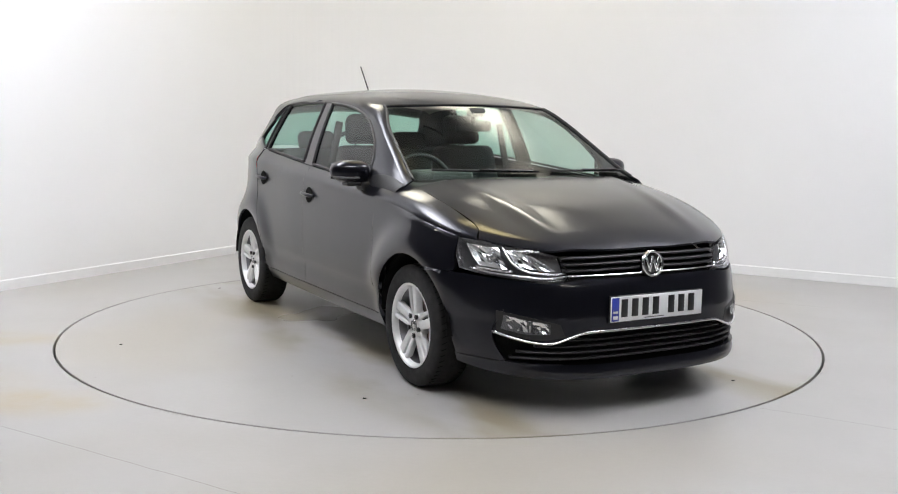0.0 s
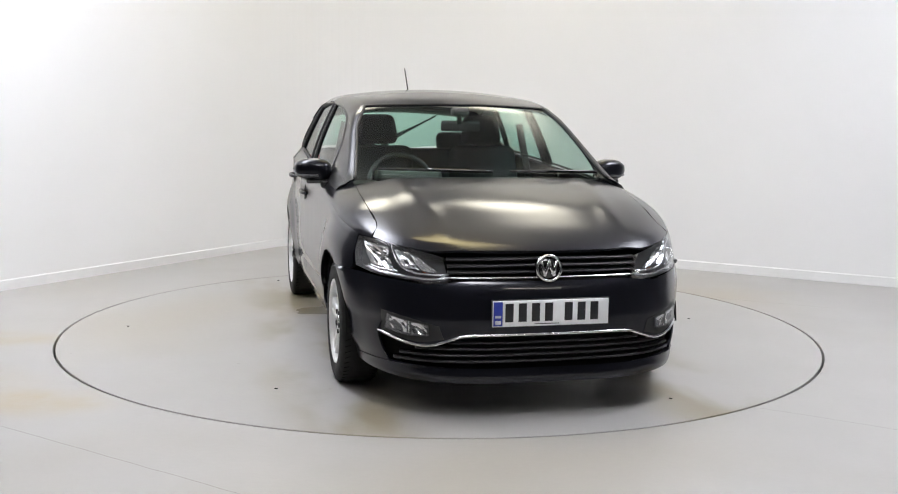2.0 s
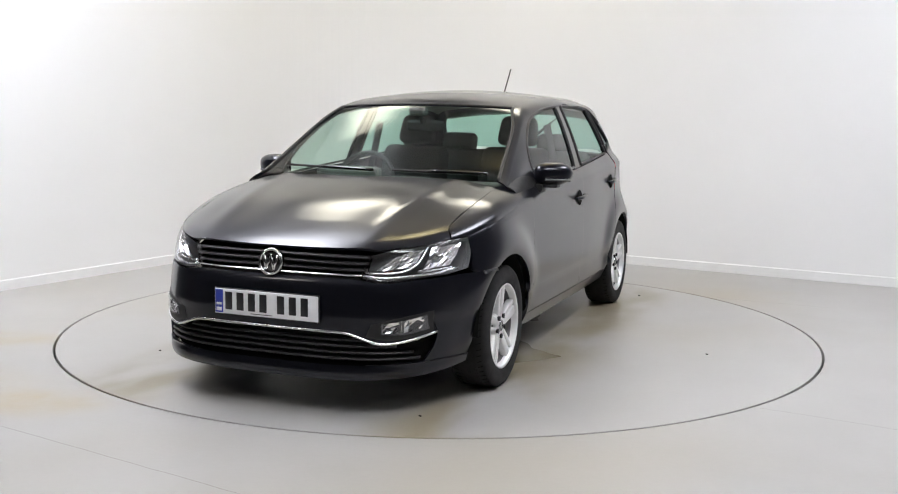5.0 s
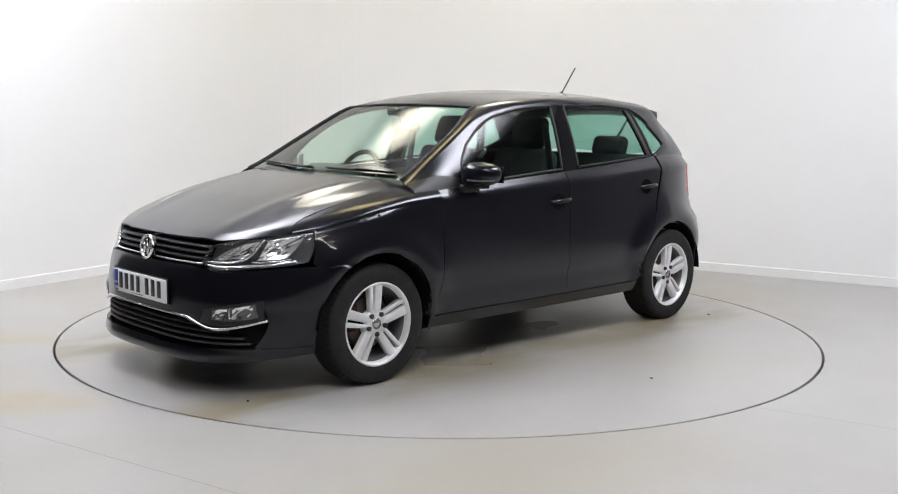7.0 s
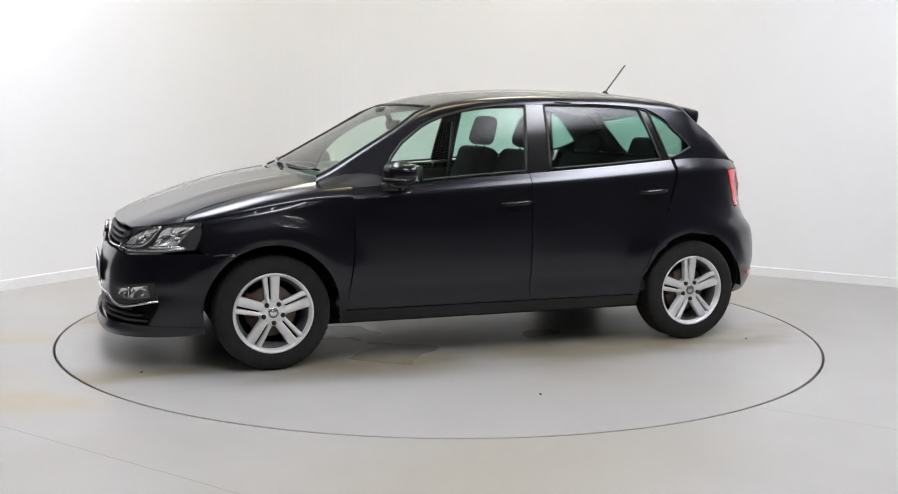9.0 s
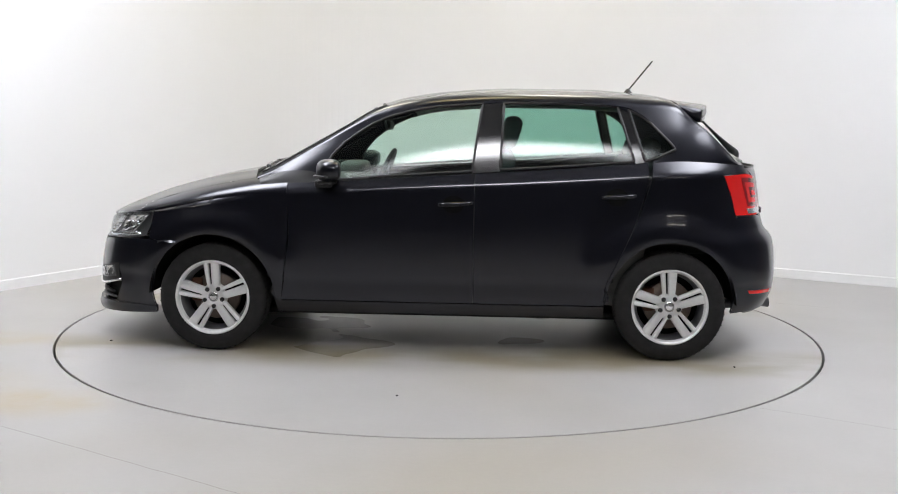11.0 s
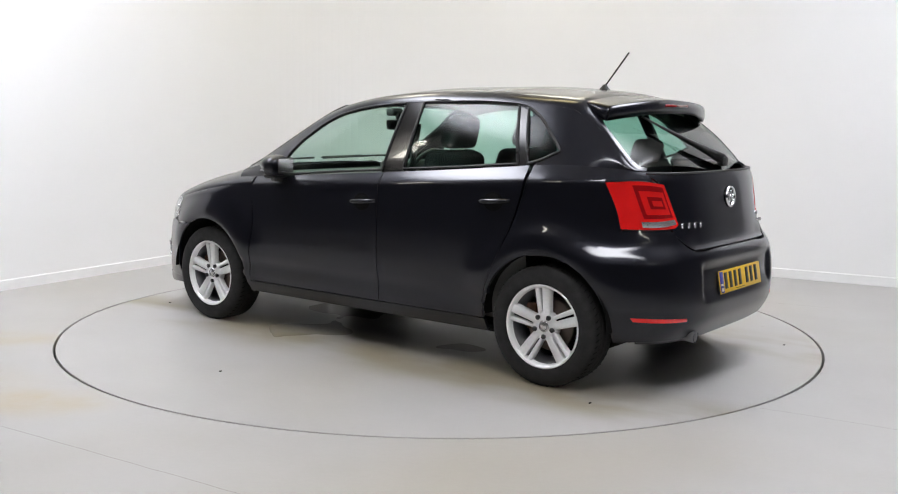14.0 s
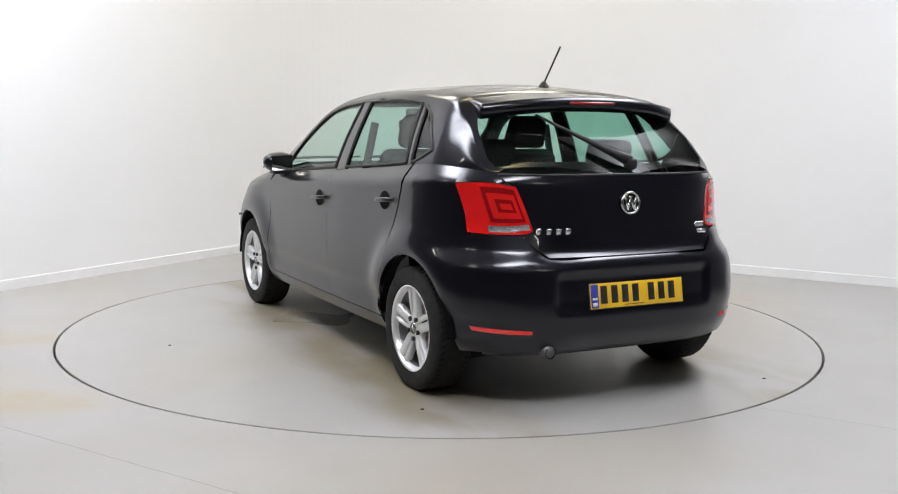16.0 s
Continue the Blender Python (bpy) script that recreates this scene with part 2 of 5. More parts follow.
def sheet(bm, rows, side=1, lift=0.0, flange=0.0, centre=None):
    """Adds a grid of 3D points as a surface that faces out of the car, with a folded-in edge."""
    R = [[Vector((p[0], p[1], p[2])) for p in row] for row in rows]
    nv, nu = len(R), len(R[0])
    N = [[None] * nu for _ in R]
    for j in range(nv):
        for i in range(nu):
            a = R[j][min(i + 1, nu - 1)] - R[j][max(i - 1, 0)]
            b = R[min(j + 1, nv - 1)][i] - R[max(j - 1, 0)][i]
            n = a.cross(b)
            if abs(R[j][i].y) < 1e-5 and len({round(p.y, 5) for p in R[j]}) > 1:
                n.y = 0.0
            N[j][i] = n.normalized() if n.length > 1e-12 else Vector((0, 0, 0))
    mid, nm = R[nv // 2][nu // 2], N[nv // 2][nu // 2]
    c = Vector(centre) if centre else Vector((max(-1.2, min(1.2, mid.x)), 0, 0.7))
    sign = 1 if nm.dot(mid - c) >= 0 else -1
    verts = []
    for j in range(nv):
        verts.append([bm.verts.new((q.x, q.y * side, q.z)) for q in (R[j][i] + N[j][i] * (lift * sign) for i in range(nu))])
    flip = (sign < 0) != (side < 0)

    def quad(a, b, c_, d):
        ring = [v for k, v in enumerate((a, b, c_, d)) if v is not (a, b, c_, d)[k - 1]]
        try:
            bm.faces.new(ring[::-1] if flip else ring)
        except ValueError:
            pass
    for j in range(nv - 1):
        for i in range(nu - 1):
            quad(verts[j][i], verts[j][i + 1], verts[j + 1][i + 1], verts[j + 1][i])
    if flange:
        loop = ([(0, i) for i in range(nu)] + [(j, nu - 1) for j in range(1, nv)]
                + [(nv - 1, i) for i in range(nu - 2, -1, -1)] + [(j, 0) for j in range(nv - 2, 0, -1)])
        low, high = [], []
        for j, i in loop:
            q = R[j][i] + N[j][i] * ((lift - flange) * sign)
            h = R[j][i] + N[j][i] * ((lift - 0.0012) * sign)
            low.append(bm.verts.new((q.x, q.y * side, q.z)))
            high.append(bm.verts.new((h.x, h.y * side, h.z)))
        for k in range(len(loop)):
            m = (k + 1) % len(loop)
            if abs(high[k].co.y) < 1e-3 and abs(high[m].co.y) < 1e-3:
                continue
            quad(high[k], low[k], low[m], high[m])
    return verts


def panel(surface, bottom, top, left, right, nu=24, nv=16, side=1, lift=0.0, flange=0.02, bm=None, centre=None):
    bm = bm or bmesh.new()
    rows = [[surface(p[0], p[1]) for p in row] for row in coons(bottom, top, left, right, nu, nv)]
    sheet(bm, rows, side, lift, flange, centre)
    return bm


def tube(points, radius, closed=False, n=8, bm=None):
    """A round bar along 3D points."""
    bm = bm or bmesh.new()
    P = [Vector(p) for p in points]
    rings = []
    for k, p in enumerate(P):
        a = P[k - 1] if (k or closed) else P[k]
        b = P[(k + 1) % len(P)] if (k + 1 < len(P) or closed) else P[k]
        d = (b - a).normalized()
        ref = Vector((0, 0, 1)) if abs(d.z) < 0.9 else Vector((1, 0, 0))
        u = d.cross(ref).normalized()
        w = u.cross(d)
        r = radius(k / max(1, len(P) - 1)) if callable(radius) else radius
        rings.append([bm.verts.new(p + (u * math.cos(t) + w * math.sin(t)) * r) for t in (2 * math.pi * i / n for i in range(n))])
    for k in range(len(P) if closed else len(P) - 1):
        A, B = rings[k], rings[(k + 1) % len(P)]
        for i in range(n):
            bm.faces.new((A[i], A[(i + 1) % n], B[(i + 1) % n], B[i]))
    if not closed:
        bm.faces.new(rings[0][::-1])
        bm.faces.new(rings[-1])
    bmesh.ops.recalc_face_normals(bm, faces=bm.faces)
    return bm


def block(size, at=(0, 0, 0), bevel=0.004, segments=2, turn=None, taper=None, bm=None):
    """A box with rounded edges; taper(v) may reshape its corners first."""
    out = bm or bmesh.new()
    b2 = bmesh.new()
    bmesh.ops.create_cube(b2, size=1)
    for v in b2.verts:
        v.co = Vector((v.co.x * size[0], v.co.y * size[1], v.co.z * size[2]))
        if taper:
            v.co = Vector(taper(v.co))
    if bevel:
        bmesh.ops.bevel(b2, geom=b2.edges[:], offset=bevel, segments=segments, affect="EDGES", profile=0.5)
    m = Matrix.Translation(at) @ (turn or Matrix())
    bmesh.ops.transform(b2, matrix=m, verts=b2.verts)
    me = bpy.data.meshes.new("tmp")
    b2.to_mesh(me)
    b2.free()
    out.from_mesh(me)
    bpy.data.meshes.remove(me)
    return out


def lathe(profile, n=48, bm=None, axis="y"):
    """Turns (radius, along) pairs about the y axis."""
    bm = bm or bmesh.new()
    rings = []
    for r, a in profile:
        if r < 1e-6:
            rings.append([bm.verts.new((0, a, 0))])
        else:
            rings.append([bm.verts.new((r * math.cos(t), a, r * math.sin(t))) for t in (2 * math.pi * i / n for i in range(n))])
    for A, B in zip(rings, rings[1:]):
        for i in range(n):
            k = (i + 1) % n
            ring = [A[i % len(A)], A[k % len(A)], B[k % len(B)], B[i % len(B)]]
            uniq = []
            for v in ring:
                if v not in uniq:
                    uniq.append(v)
            if len(uniq) > 2:
                bm.faces.new(uniq)
    bmesh.ops.recalc_face_normals(bm, faces=bm.faces)
    return bm


def prism(outline, depth, bm=None, bevel=0.0):
    """A flat 2D outline (x, z) with thickness along y."""
    bm = bm or bmesh.new()
    a = [bm.verts.new((x, 0, z)) for x, z in outline]
    b = [bm.verts.new((x, depth, z)) for x, z in outline]
    bm.faces.new(a)
    bm.faces.new(b[::-1])
    n = len(a)
    for i in range(n):
        bm.faces.new((a[i], b[i], b[(i + 1) % n], a[(i + 1) % n]))
    bmesh.ops.recalc_face_normals(bm, faces=bm.faces)
    if bevel:
        bmesh.ops.bevel(bm, geom=bm.edges[:], offset=bevel, segments=1, affect="EDGES")
    return bm


def placed(bm, m):
    bmesh.ops.transform(bm, matrix=m, verts=bm.verts)
    return bm


# ---- the studio ----
RING = 2.246


def room_outline():
    """Floor plan: two white walls with a rounded corner, and the dark hall behind the camera."""
    c, dl, dr = Vector((-1.174, 4.491)), Vector((-0.497, -0.868)), Vector((0.8613, -0.5081))
    a, b = c + dl * 1.15, c + dr * 1.15
    curve = []
    for i in range(25):
        t = i / 24
        curve.append(a * (1 - t) ** 2 + c * 2 * t * (1 - t) + b * t ** 2)
    return c + dl * 4.9, curve, c + dr * 6.75


L_END, CURVE, R_END = room_outline()
WHITE_LINE = [L_END] + CURVE + [R_END]
HALL_LINE = [R_END, Vector((8.0, -1.0)), Vector((7.6, -8.6)), Vector((-0.9, -8.2))]
PARTITION = [Vector((-0.9, -8.2)), Vector((-5.9, -7.0))]
HALL_SIDE = [Vector((-5.9, -7.0)), Vector((-7.4, -5.5)), Vector((-7.4, 0.0)), L_END]
CEILING_Z = 4.2


def wall_strip(name, line, z0, z1, thick, material, label, bevel_top=0.0):
    bm = bmesh.new()
    outs = []
    for k, p in enumerate(line):
        a, b = line[max(k - 1, 0)], line[min(k + 1, len(line) - 1)]
        d = (b - a).normalized()
        outs.append(Vector((-d.y, d.x)))
    rings = []
    for p, n in zip(line, outs):
        q = p + n * thick
        c = [(p.x, p.y, z0), (p.x, p.y, z1 - bevel_top), (p.x + n.x * bevel_top, p.y + n.y * bevel_top, z1), (q.x, q.y, z1), (q.x, q.y, z0)]
        rings.append([bm.verts.new(v) for v in c])
    for A, B in zip(rings, rings[1:]):
        for i in range(5):
            bm.faces.new((A[i], A[(i + 1) % 5], B[(i + 1) % 5], B[i]))
    bm.faces.new(rings[0])
    bm.faces.new(rings[-1])
    bmesh.ops.remove_doubles(bm, verts=bm.verts, dist=1e-5)
    bmesh.ops.recalc_face_normals(bm, faces=bm.faces)
    ob = part(name, bm, material, smooth=False)
    return tagged(ob, label, "wall", kind="structure")


def studio():
    walls = wall_strip("wall_white", WHITE_LINE, -0.05, CEILING_Z, 0.15, WALL, "white painted studio wall with rounded corner")
    inner = []
    for k, p in enumerate(WHITE_LINE):
        a, b = WHITE_LINE[max(k - 1, 0)], WHITE_LINE[min(k + 1, len(WHITE_LINE) - 1)]
        d = (b - a).normalized()
        inner.append(p - Vector((-d.y, d.x)) * 0.015)
    sk = wall_strip("baseboard", inner, 0.0, 0.078, 0.012, SKIRT, "white gloss baseboard along the studio wall", 0.007)
    sk["category"] = "baseboard"
    wall_strip("wall_partition", PARTITION, -0.05, CEILING_Z, 0.15, HALL, "dark grey partition wall behind the camera")
    wall_strip("wall_hall_side", HALL_SIDE, -0.05, CEILING_Z, 0.15, HALL, "dark grey hall wall beside the studio")
    # added out of view: its grey lifts the reflections in the bodywork
    wall_strip("wall_reflection_grey", HALL_LINE[:3], -0.05, CEILING_Z, 0.15, HALL_GREY, "unseen grey hall wall added to lighten reflections in the car")
    wall_strip("wall_hall", HALL_LINE[2:], -0.05, CEILING_Z, 0.15, HALL, "dark grey hall wall behind the studio")
    # floor sheet with the round opening of the turntable
    bm = bmesh.new()
    n = 180
    rings = []
    for r, z in ((RING + 0.0065, -0.12), (RING + 0.0065, -0.002), (RING + 0.0085, 0.0), (2.6, 0.0), (4.0, 0.0), (14.0, 0.0)):
        rings.append([bm.verts.new((r * math.cos(t), r * math.sin(t), z)) for t in (2 * math.pi * i / n for i in range(n))])
    for A, B in zip(rings, rings[1:]):
        for i in range(n):
            bm.faces.new((A[i], A[(i + 1) % n], B[(i + 1) % n], B[i]))
    floor = part("floor", bm, FLOOR, smooth=False)
    tagged(floor, "light grey painted concrete floor with brown stains", "floor", kind="structure")
    bm = bmesh.new()
    bmesh.ops.create_circle(bm, cap_ends=True, radius=RING + 0.3, segments=64, matrix=Matrix.Translation((0, 0, -0.13)))
    tagged(part("pit_floor", bm, PIT, smooth=False), "dark pit floor beneath the turntable", "floor", kind="structure")
    # ceiling
    bm = bmesh.new()
    low = [bm.verts.new((p[0], p[1], CEILING_Z)) for p in ((-8, -10), (9, -10), (9, 6), (-8, 6))]
    up = [bm.verts.new((v.co.x, v.co.y, CEILING_Z + 0.2)) for v in low]
    bm.faces.new(low[::-1])
    bm.faces.new(up)
    for i in range(4):
        bm.faces.new((low[i], low[(i + 1) % 4], up[(i + 1) % 4], up[i]))
    tagged(part("ceiling", bm, CEIL, smooth=False), "plain grey ceiling over the studio", "ceiling", kind="structure")
    # hairline joints in the floor slab
    for a, b in (((-1.95, -2.055), (-0.5, -2.98)), ((1.442, -1.762), (2.6, -2.47)), ((2.02, 1.08), (2.75, 0.72))):
        a, b = Vector(a), Vector(b)
        d = (b - a).normalized()
        nrm = Vector((-d.y, d.x)) * 0.0011
        bm = bmesh.new()
        steps = 24
        prev = None
        for i in range(steps + 1):
            p = a.lerp(b, i / steps) + nrm * random.uniform(-2.5, 2.5)
            pair = [bm.verts.new((p.x + s * nrm.x, p.y + s * nrm.y, 0.0012)) for s in (-1, 1)]
            if prev:
                bm.faces.new((prev[0], pair[0], pair[1], prev[1]))
            prev = pair
        part("floor_joint", bm, simple("joint_dirt", (0.20, 0.18, 0.16), 0.8), floor, "dirty hairline joint", smooth=False)


def turntable():
    t = thing("turntable", "grey painted round turntable flush with the floor", "turntable")
    bm = bmesh.new()
    n = 180
    rings = []
    for r, z in ((RING - 0.0065, -0.10), (RING - 0.0065, -0.002), (RING - 0.0085, 0.0), (1.6, 0.0), (0.8, 0.0)):
        rings.append([bm.verts.new((r * math.cos(a), r * math.sin(a), z)) for a in (2 * math.pi * i / n for i in range(n))])
    for A, B in zip(rings, rings[1:]):
        for i in range(n):
            bm.faces.new((A[(i + 1) % n], A[i], B[i], B[(i + 1) % n]))
    bm.faces.new(rings[-1])
    bmesh.ops.recalc_face_normals(bm, faces=bm.faces)
    part("deck", bm, DISC, t, smooth=False)
    for r, a in ((1.648, 86.3), (1.95, 20.0), (1.72, -40.0), (1.85, 150.0), (2.05, 205.0), (1.9, 262.0)):
        chip = block((0.016, 0.009, 0.004), (0, 0, 0.0022), 0.0015, 1)
        placed(chip, pose(r * math.cos(radians(a)), r * math.sin(radians(a)), 0, 0, 0, a * 3))
        part("chip", chip, PIT, t, "small dark chip of dirt")
    return t


def ceiling_light(at, size, material, label, turn=0.0):
    t = thing("ceiling_light", label, "ceiling light", "lights over the turntable")
    t.matrix_basis = pose(*at, 0, 0, turn)
    bm = bmesh.new()
    w, d = size
    for s in (-1, 1):
        block((0.05, d - 0.06, 0.06), (s * (w / 2 - 0.06), 0, 0.04), 0.004, 1, bm=bm)
        block((w - 0.17, 0.05, 0.06), (0, s * (d / 2 - 0.055), 0.04), 0.004, 1, bm=bm)
    block((w - 0.06, d - 0.06, 0.02), (0, 0, 0.082), 0.003, 1, bm=bm)
    part("frame", bm, FRAME_METAL, t, smooth=False)
    part("diffuser", block((w, d, 0.012), (0, 0, 0.0), 0.002, 1), material, t, smooth=False)
    rod = block((0.02, 0.02, CEILING_Z - at[2] - 0.1), (0, 0, 0.1 + (CEILING_Z - at[2] - 0.1) / 2), 0.002, 1)
    part("hanger", rod, FRAME_METAL, t, smooth=False)
    return t


studio()
TURNTABLE = turntable()
ceiling_light((-2.25, -0.45, 3.8), (2.3, 4.6), LAMP_WHITE, "long cool white softbox hung from the ceiling", -30)
ceiling_light((2.75, -0.9, 3.8), (2.3, 4.4), LAMP_WHITE, "long cool white softbox hung from the ceiling", -20)
# two added fill panels, out of view, that wash the upper back wall
ceiling_light((-1.25, 2.45, 4.0), (2.0, 1.5), LAMP_WALL_FILL, "unseen fill softbox added to brighten the wall", 60)
ceiling_light((0.95, 2.25, 4.0), (2.2, 1.5), LAMP_WALL_FILL, "unseen fill softbox added to brighten the wall", -30)
ceiling_light((0.1, 0.1, 4.0), (2.2, 1.2), LAMP_WARM, "warm yellow softbox over the turntable")
ceiling_light((0.2, -4.1, 3.8), (4.2, 1.2), LAMP_FRONT, "wide cool white softbox over the camera")
for x, y in ((-4.6, -4.2), (3.4, -6.8), (-5.4, -1.2)):
    ceiling_light((x, y, 3.9), (1.6, 0.12), LAMP_STRIP, "slim strip light in the dark hall")

# ---- the car's shape (x ahead, y to its left, z up, from the middle of the axles on the ground) ----
AXLE, WHEEL_Z, TYRE_R = 1.235, 0.293, 0.295
X_FRONT, X_REAR = 1.0, -0.9
nose_x = pchip((0.14, 2.00), (0.165, 2.042), (0.19, 2.052), (0.23, 2.042), (0.32, 2.034), (0.42, 2.034), (0.52, 2.022), (0.575, 2.005), (0.61, 1.984), (0.66, 1.974), (0.70, 1.960), (0.74, 1.932), (0.80, 1.89))
nose_n = pchip((0.2, 3.45), (0.38, 3.25), (0.52, 3.1), (0.62, 3.1), (0.75, 2.95))
tail_x = pchip((0.22, -1.80), (0.28, -1.845), (0.36, -1.885), (0.44, -1.895), (0.56, -1.890), (0.635, -1.878), (0.665, -1.864), (0.69, -1.836), (0.71, -1.822), (0.80, -1.812), (0.90, -1.797), (1.0, -1.776), (1.04, -1.762), (1.10, -1.70))
tail_corner = pchip((0.22, -1.80), (0.28, -1.845), (0.36, -1.882), (0.44, -1.890), (0.56, -1.882), (0.66, -1.862), (0.74, -1.832), (0.80, -1.806), (0.90, -1.788), (1.0, -1.775), (1.04, -1.762), (1.10, -1.70))
tail_n = pchip((0.3, 4.3), (0.62, 4.1), (0.72, 3.4), (0.85, 3.35), (1.0, 3.4), (1.06, 3.4))
crease_z = pchip((1.9, 0.71), (1.6, 0.745), (1.3, 0.80), (0.9, 0.865), (0.4, 0.895), (0.0, 0.918), (-0.5, 0.945), (-0.9, 0.97), (-1.2, 0.99), (-1.6, 1.0))
flank = pchip((0.15, 0.765), (0.22, 0.785), (0.265, 0.803), (0.295, 0.812), (0.34, 0.817), (0.40, 0.818), (0.435, 0.828), (0.55, 0.835), (0.70, 0.834), (0.82, 0.829), (0.95, 0.823))
waist = pchip((1.6, 0.0), (0.9, -0.002), (0.3, 0.0), (-0.3, 0.0), (-0.9, -0.010), (-1.3, -0.012), (-1.8, -0.01))


def smooth01(a, b, x):
    t = max(0.0, min(1.0, (x - a) / (b - a)))
    return t * t * (3 - 2 * t)


def flank_y(x, z):
    zc = crease_z(x)
    y = flank(min(z, zc)) + waist(x)
    if z > zc:
        y -= (z - zc) * 0.80
    for wx in (AXLE, -AXLE):
        r = math.hypot(x - wx, z - 0.30)
        y += 0.017 * math.exp(-((r - 0.345) / 0.055) ** 2) * smooth01(0.2, 0.36, z)
        y += 0.023 * math.exp(-((r - 0.415) / 0.072) ** 2) * smooth01(0.3, 0.55, z)
    return y


def shell(s, z):
    """Lower body: s is x along the flank and runs on round the corners to the middle of nose and tail."""
    if X_REAR <= s <= X_FRONT:
        return Vector((s, flank_y(s, z), z))
    if s > X_FRONT:
        x0, L, n, f = X_FRONT, nose_x(z) - X_FRONT, nose_n(z), min(1.0, (s - X_FRONT) / 1.5)
    else:
        f = min(1.0, (X_REAR - s) / 1.5)
        k = smooth01(0.60, 0.74, f)
        x0, L, n = X_REAR, tail_corner(z) * (1 - k) + tail_x(z) * k - X_REAR, tail_n(z)
    p = f * math.pi / 2
    c, d = math.cos(p), math.sin(p)
    r = (c ** n + d ** n) ** (-1 / n) if c > 1e-9 else 1.0
    x = x0 + L * r * d
    y = flank_y(x, z) * r * max(c, 0.0)
    if s < X_REAR:
        dip = 0.020 * smooth01(0.44, 0.40, y - 0.0) * smooth01(0.42, 0.49, z) * smooth01(0.640, 0.58, z)
        x += dip * smooth01(0.0, 1.0, (f - 0.55) / 0.1)
    return Vector((x, y, z))


def s_of_x(x, z):
    if X_REAR <= x <= X_FRONT:
        return x
    if x > X_FRONT:
        L, n, sg, x0 = nose_x(z) - X_FRONT, nose_n(z), 1, X_FRONT
    else:
        L, n, sg, x0 = tail_corner(z) - X_REAR, tail_n(z), -1, X_REAR
    X = min(0.9999, (x - x0) / L)
    return x0 + sg * 1.5 * math.atan2(X, (1 - X ** n) ** (1 / n)) / (math.pi / 2)


def s_of_y(y, z, front=True):
    lo, hi = (X_FRONT, X_FRONT + 1.5) if front else (X_REAR, X_REAR - 1.5)
    for _ in range(40):
        mid = (lo + hi) / 2
        if shell(mid, z).y > y:
            lo = mid
        else:
            hi = mid
    return (lo + hi) / 2


S_NOSE, S_TAIL = X_FRONT + 1.5, X_REAR - 1.5


def fx(x, z):
    return (s_of_x(x, z), z)


def fy(y, z, front=True):
    return (s_of_y(y, z, front), z)


# bonnet and wing tops
bonnet_z = pchip((0.8, 1.02), (1.0, 0.995), (1.1, 0.978), (1.3, 0.940), (1.5, 0.888), (1.69, 0.822), (1.845, 0.763), (1.925, 0.726), (1.955, 0.708))
edge_z = pchip((0.8, 0.872), (1.0, 0.86), (1.2, 0.832), (1.4, 0.792), (1.575, 0.757), (1.74, 0.735), (1.865, 0.715), (1.955, 0.700))


def top_half_width(x):
    return shell(s_of_x(x, edge_z(x)), edge_z(x)).y


def bonnet(x, y):
    z0, z1, w = edge_z(x), bonnet_z(x), top_half_width(x)
    u = min(1.0, abs(y) / max(w, 1e-4))
    z = z0 + (z1 - z0) * (1 - u ** 2.7) ** (1 / 2.0)
    ridge = 0.008 * math.exp(-((abs(y) - (0.40 + 0.10 * (1.95 - x))) / 0.05) ** 2) * smooth01(1.96, 1.6, x)
    return Vector((x, y, z + ridge))


def wing(x, p):
    """Wing top: p runs from 0 at the flank to 1 at the middle of the bonnet."""
    w = top_half_width(x)
    a = p * math.pi / 2
    y = w * math.cos(a) ** 0.8
    return bonnet(x, min(y, w))


def wing_p(x, y):
    u = min(1.0, y / top_half_width(x))
    return math.acos(u ** 1.25) / (math.pi / 2)


# cabin
belt_z = pchip((1.05, 0.905), (0.8, 0.918), (0.573, 0.934), (0.2, 0.962), (-0.15, 0.987), (-0.7, 1.025), (-1.03, 1.052), (-1.3, 1.067), (-1.5, 1.058), (-1.62, 1.046), (-1.76, 1.03))
ridge_z = pchip((1.16, 0.935), (1.06, 0.982), (0.95, 1.040), (0.7, 1.182), (0.5, 1.294), (0.38, 1.357), (0.25, 1.398), (0.0, 1.438), (-0.4, 1.461), (-0.8, 1.460), (-1.08, 1.443), (-1.26, 1.418), (-1.36, 1.340), (-1.555, 1.185), (-1.765, 1.03))
rail_y = pchip((1.05, 0.735), (0.95, 0.715), (0.6, 0.655), (0.3, 0.605), (-0.3, 0.605), (-1.0, 0.596), (-1.35, 0.596), (-1.5, 0.625), (-1.62, 0.636), (-1.70, 0.60), (-1.765, 0.44))
rail_drop = pchip((1.05, 0.05), (0.9, 0.065), (0.6, 0.062), (0.35, 0.050), (0.0, 0.052), (-1.0, 0.055), (-1.3, 0.050), (-1.45, 0.055), (-1.55, 0.075), (-1.63, 0.095), (-1.7, 0.04), (-1.76, 0.01))


def belt_y(x):
    z = belt_z(x)
    return shell(s_of_x(x, z), z).y


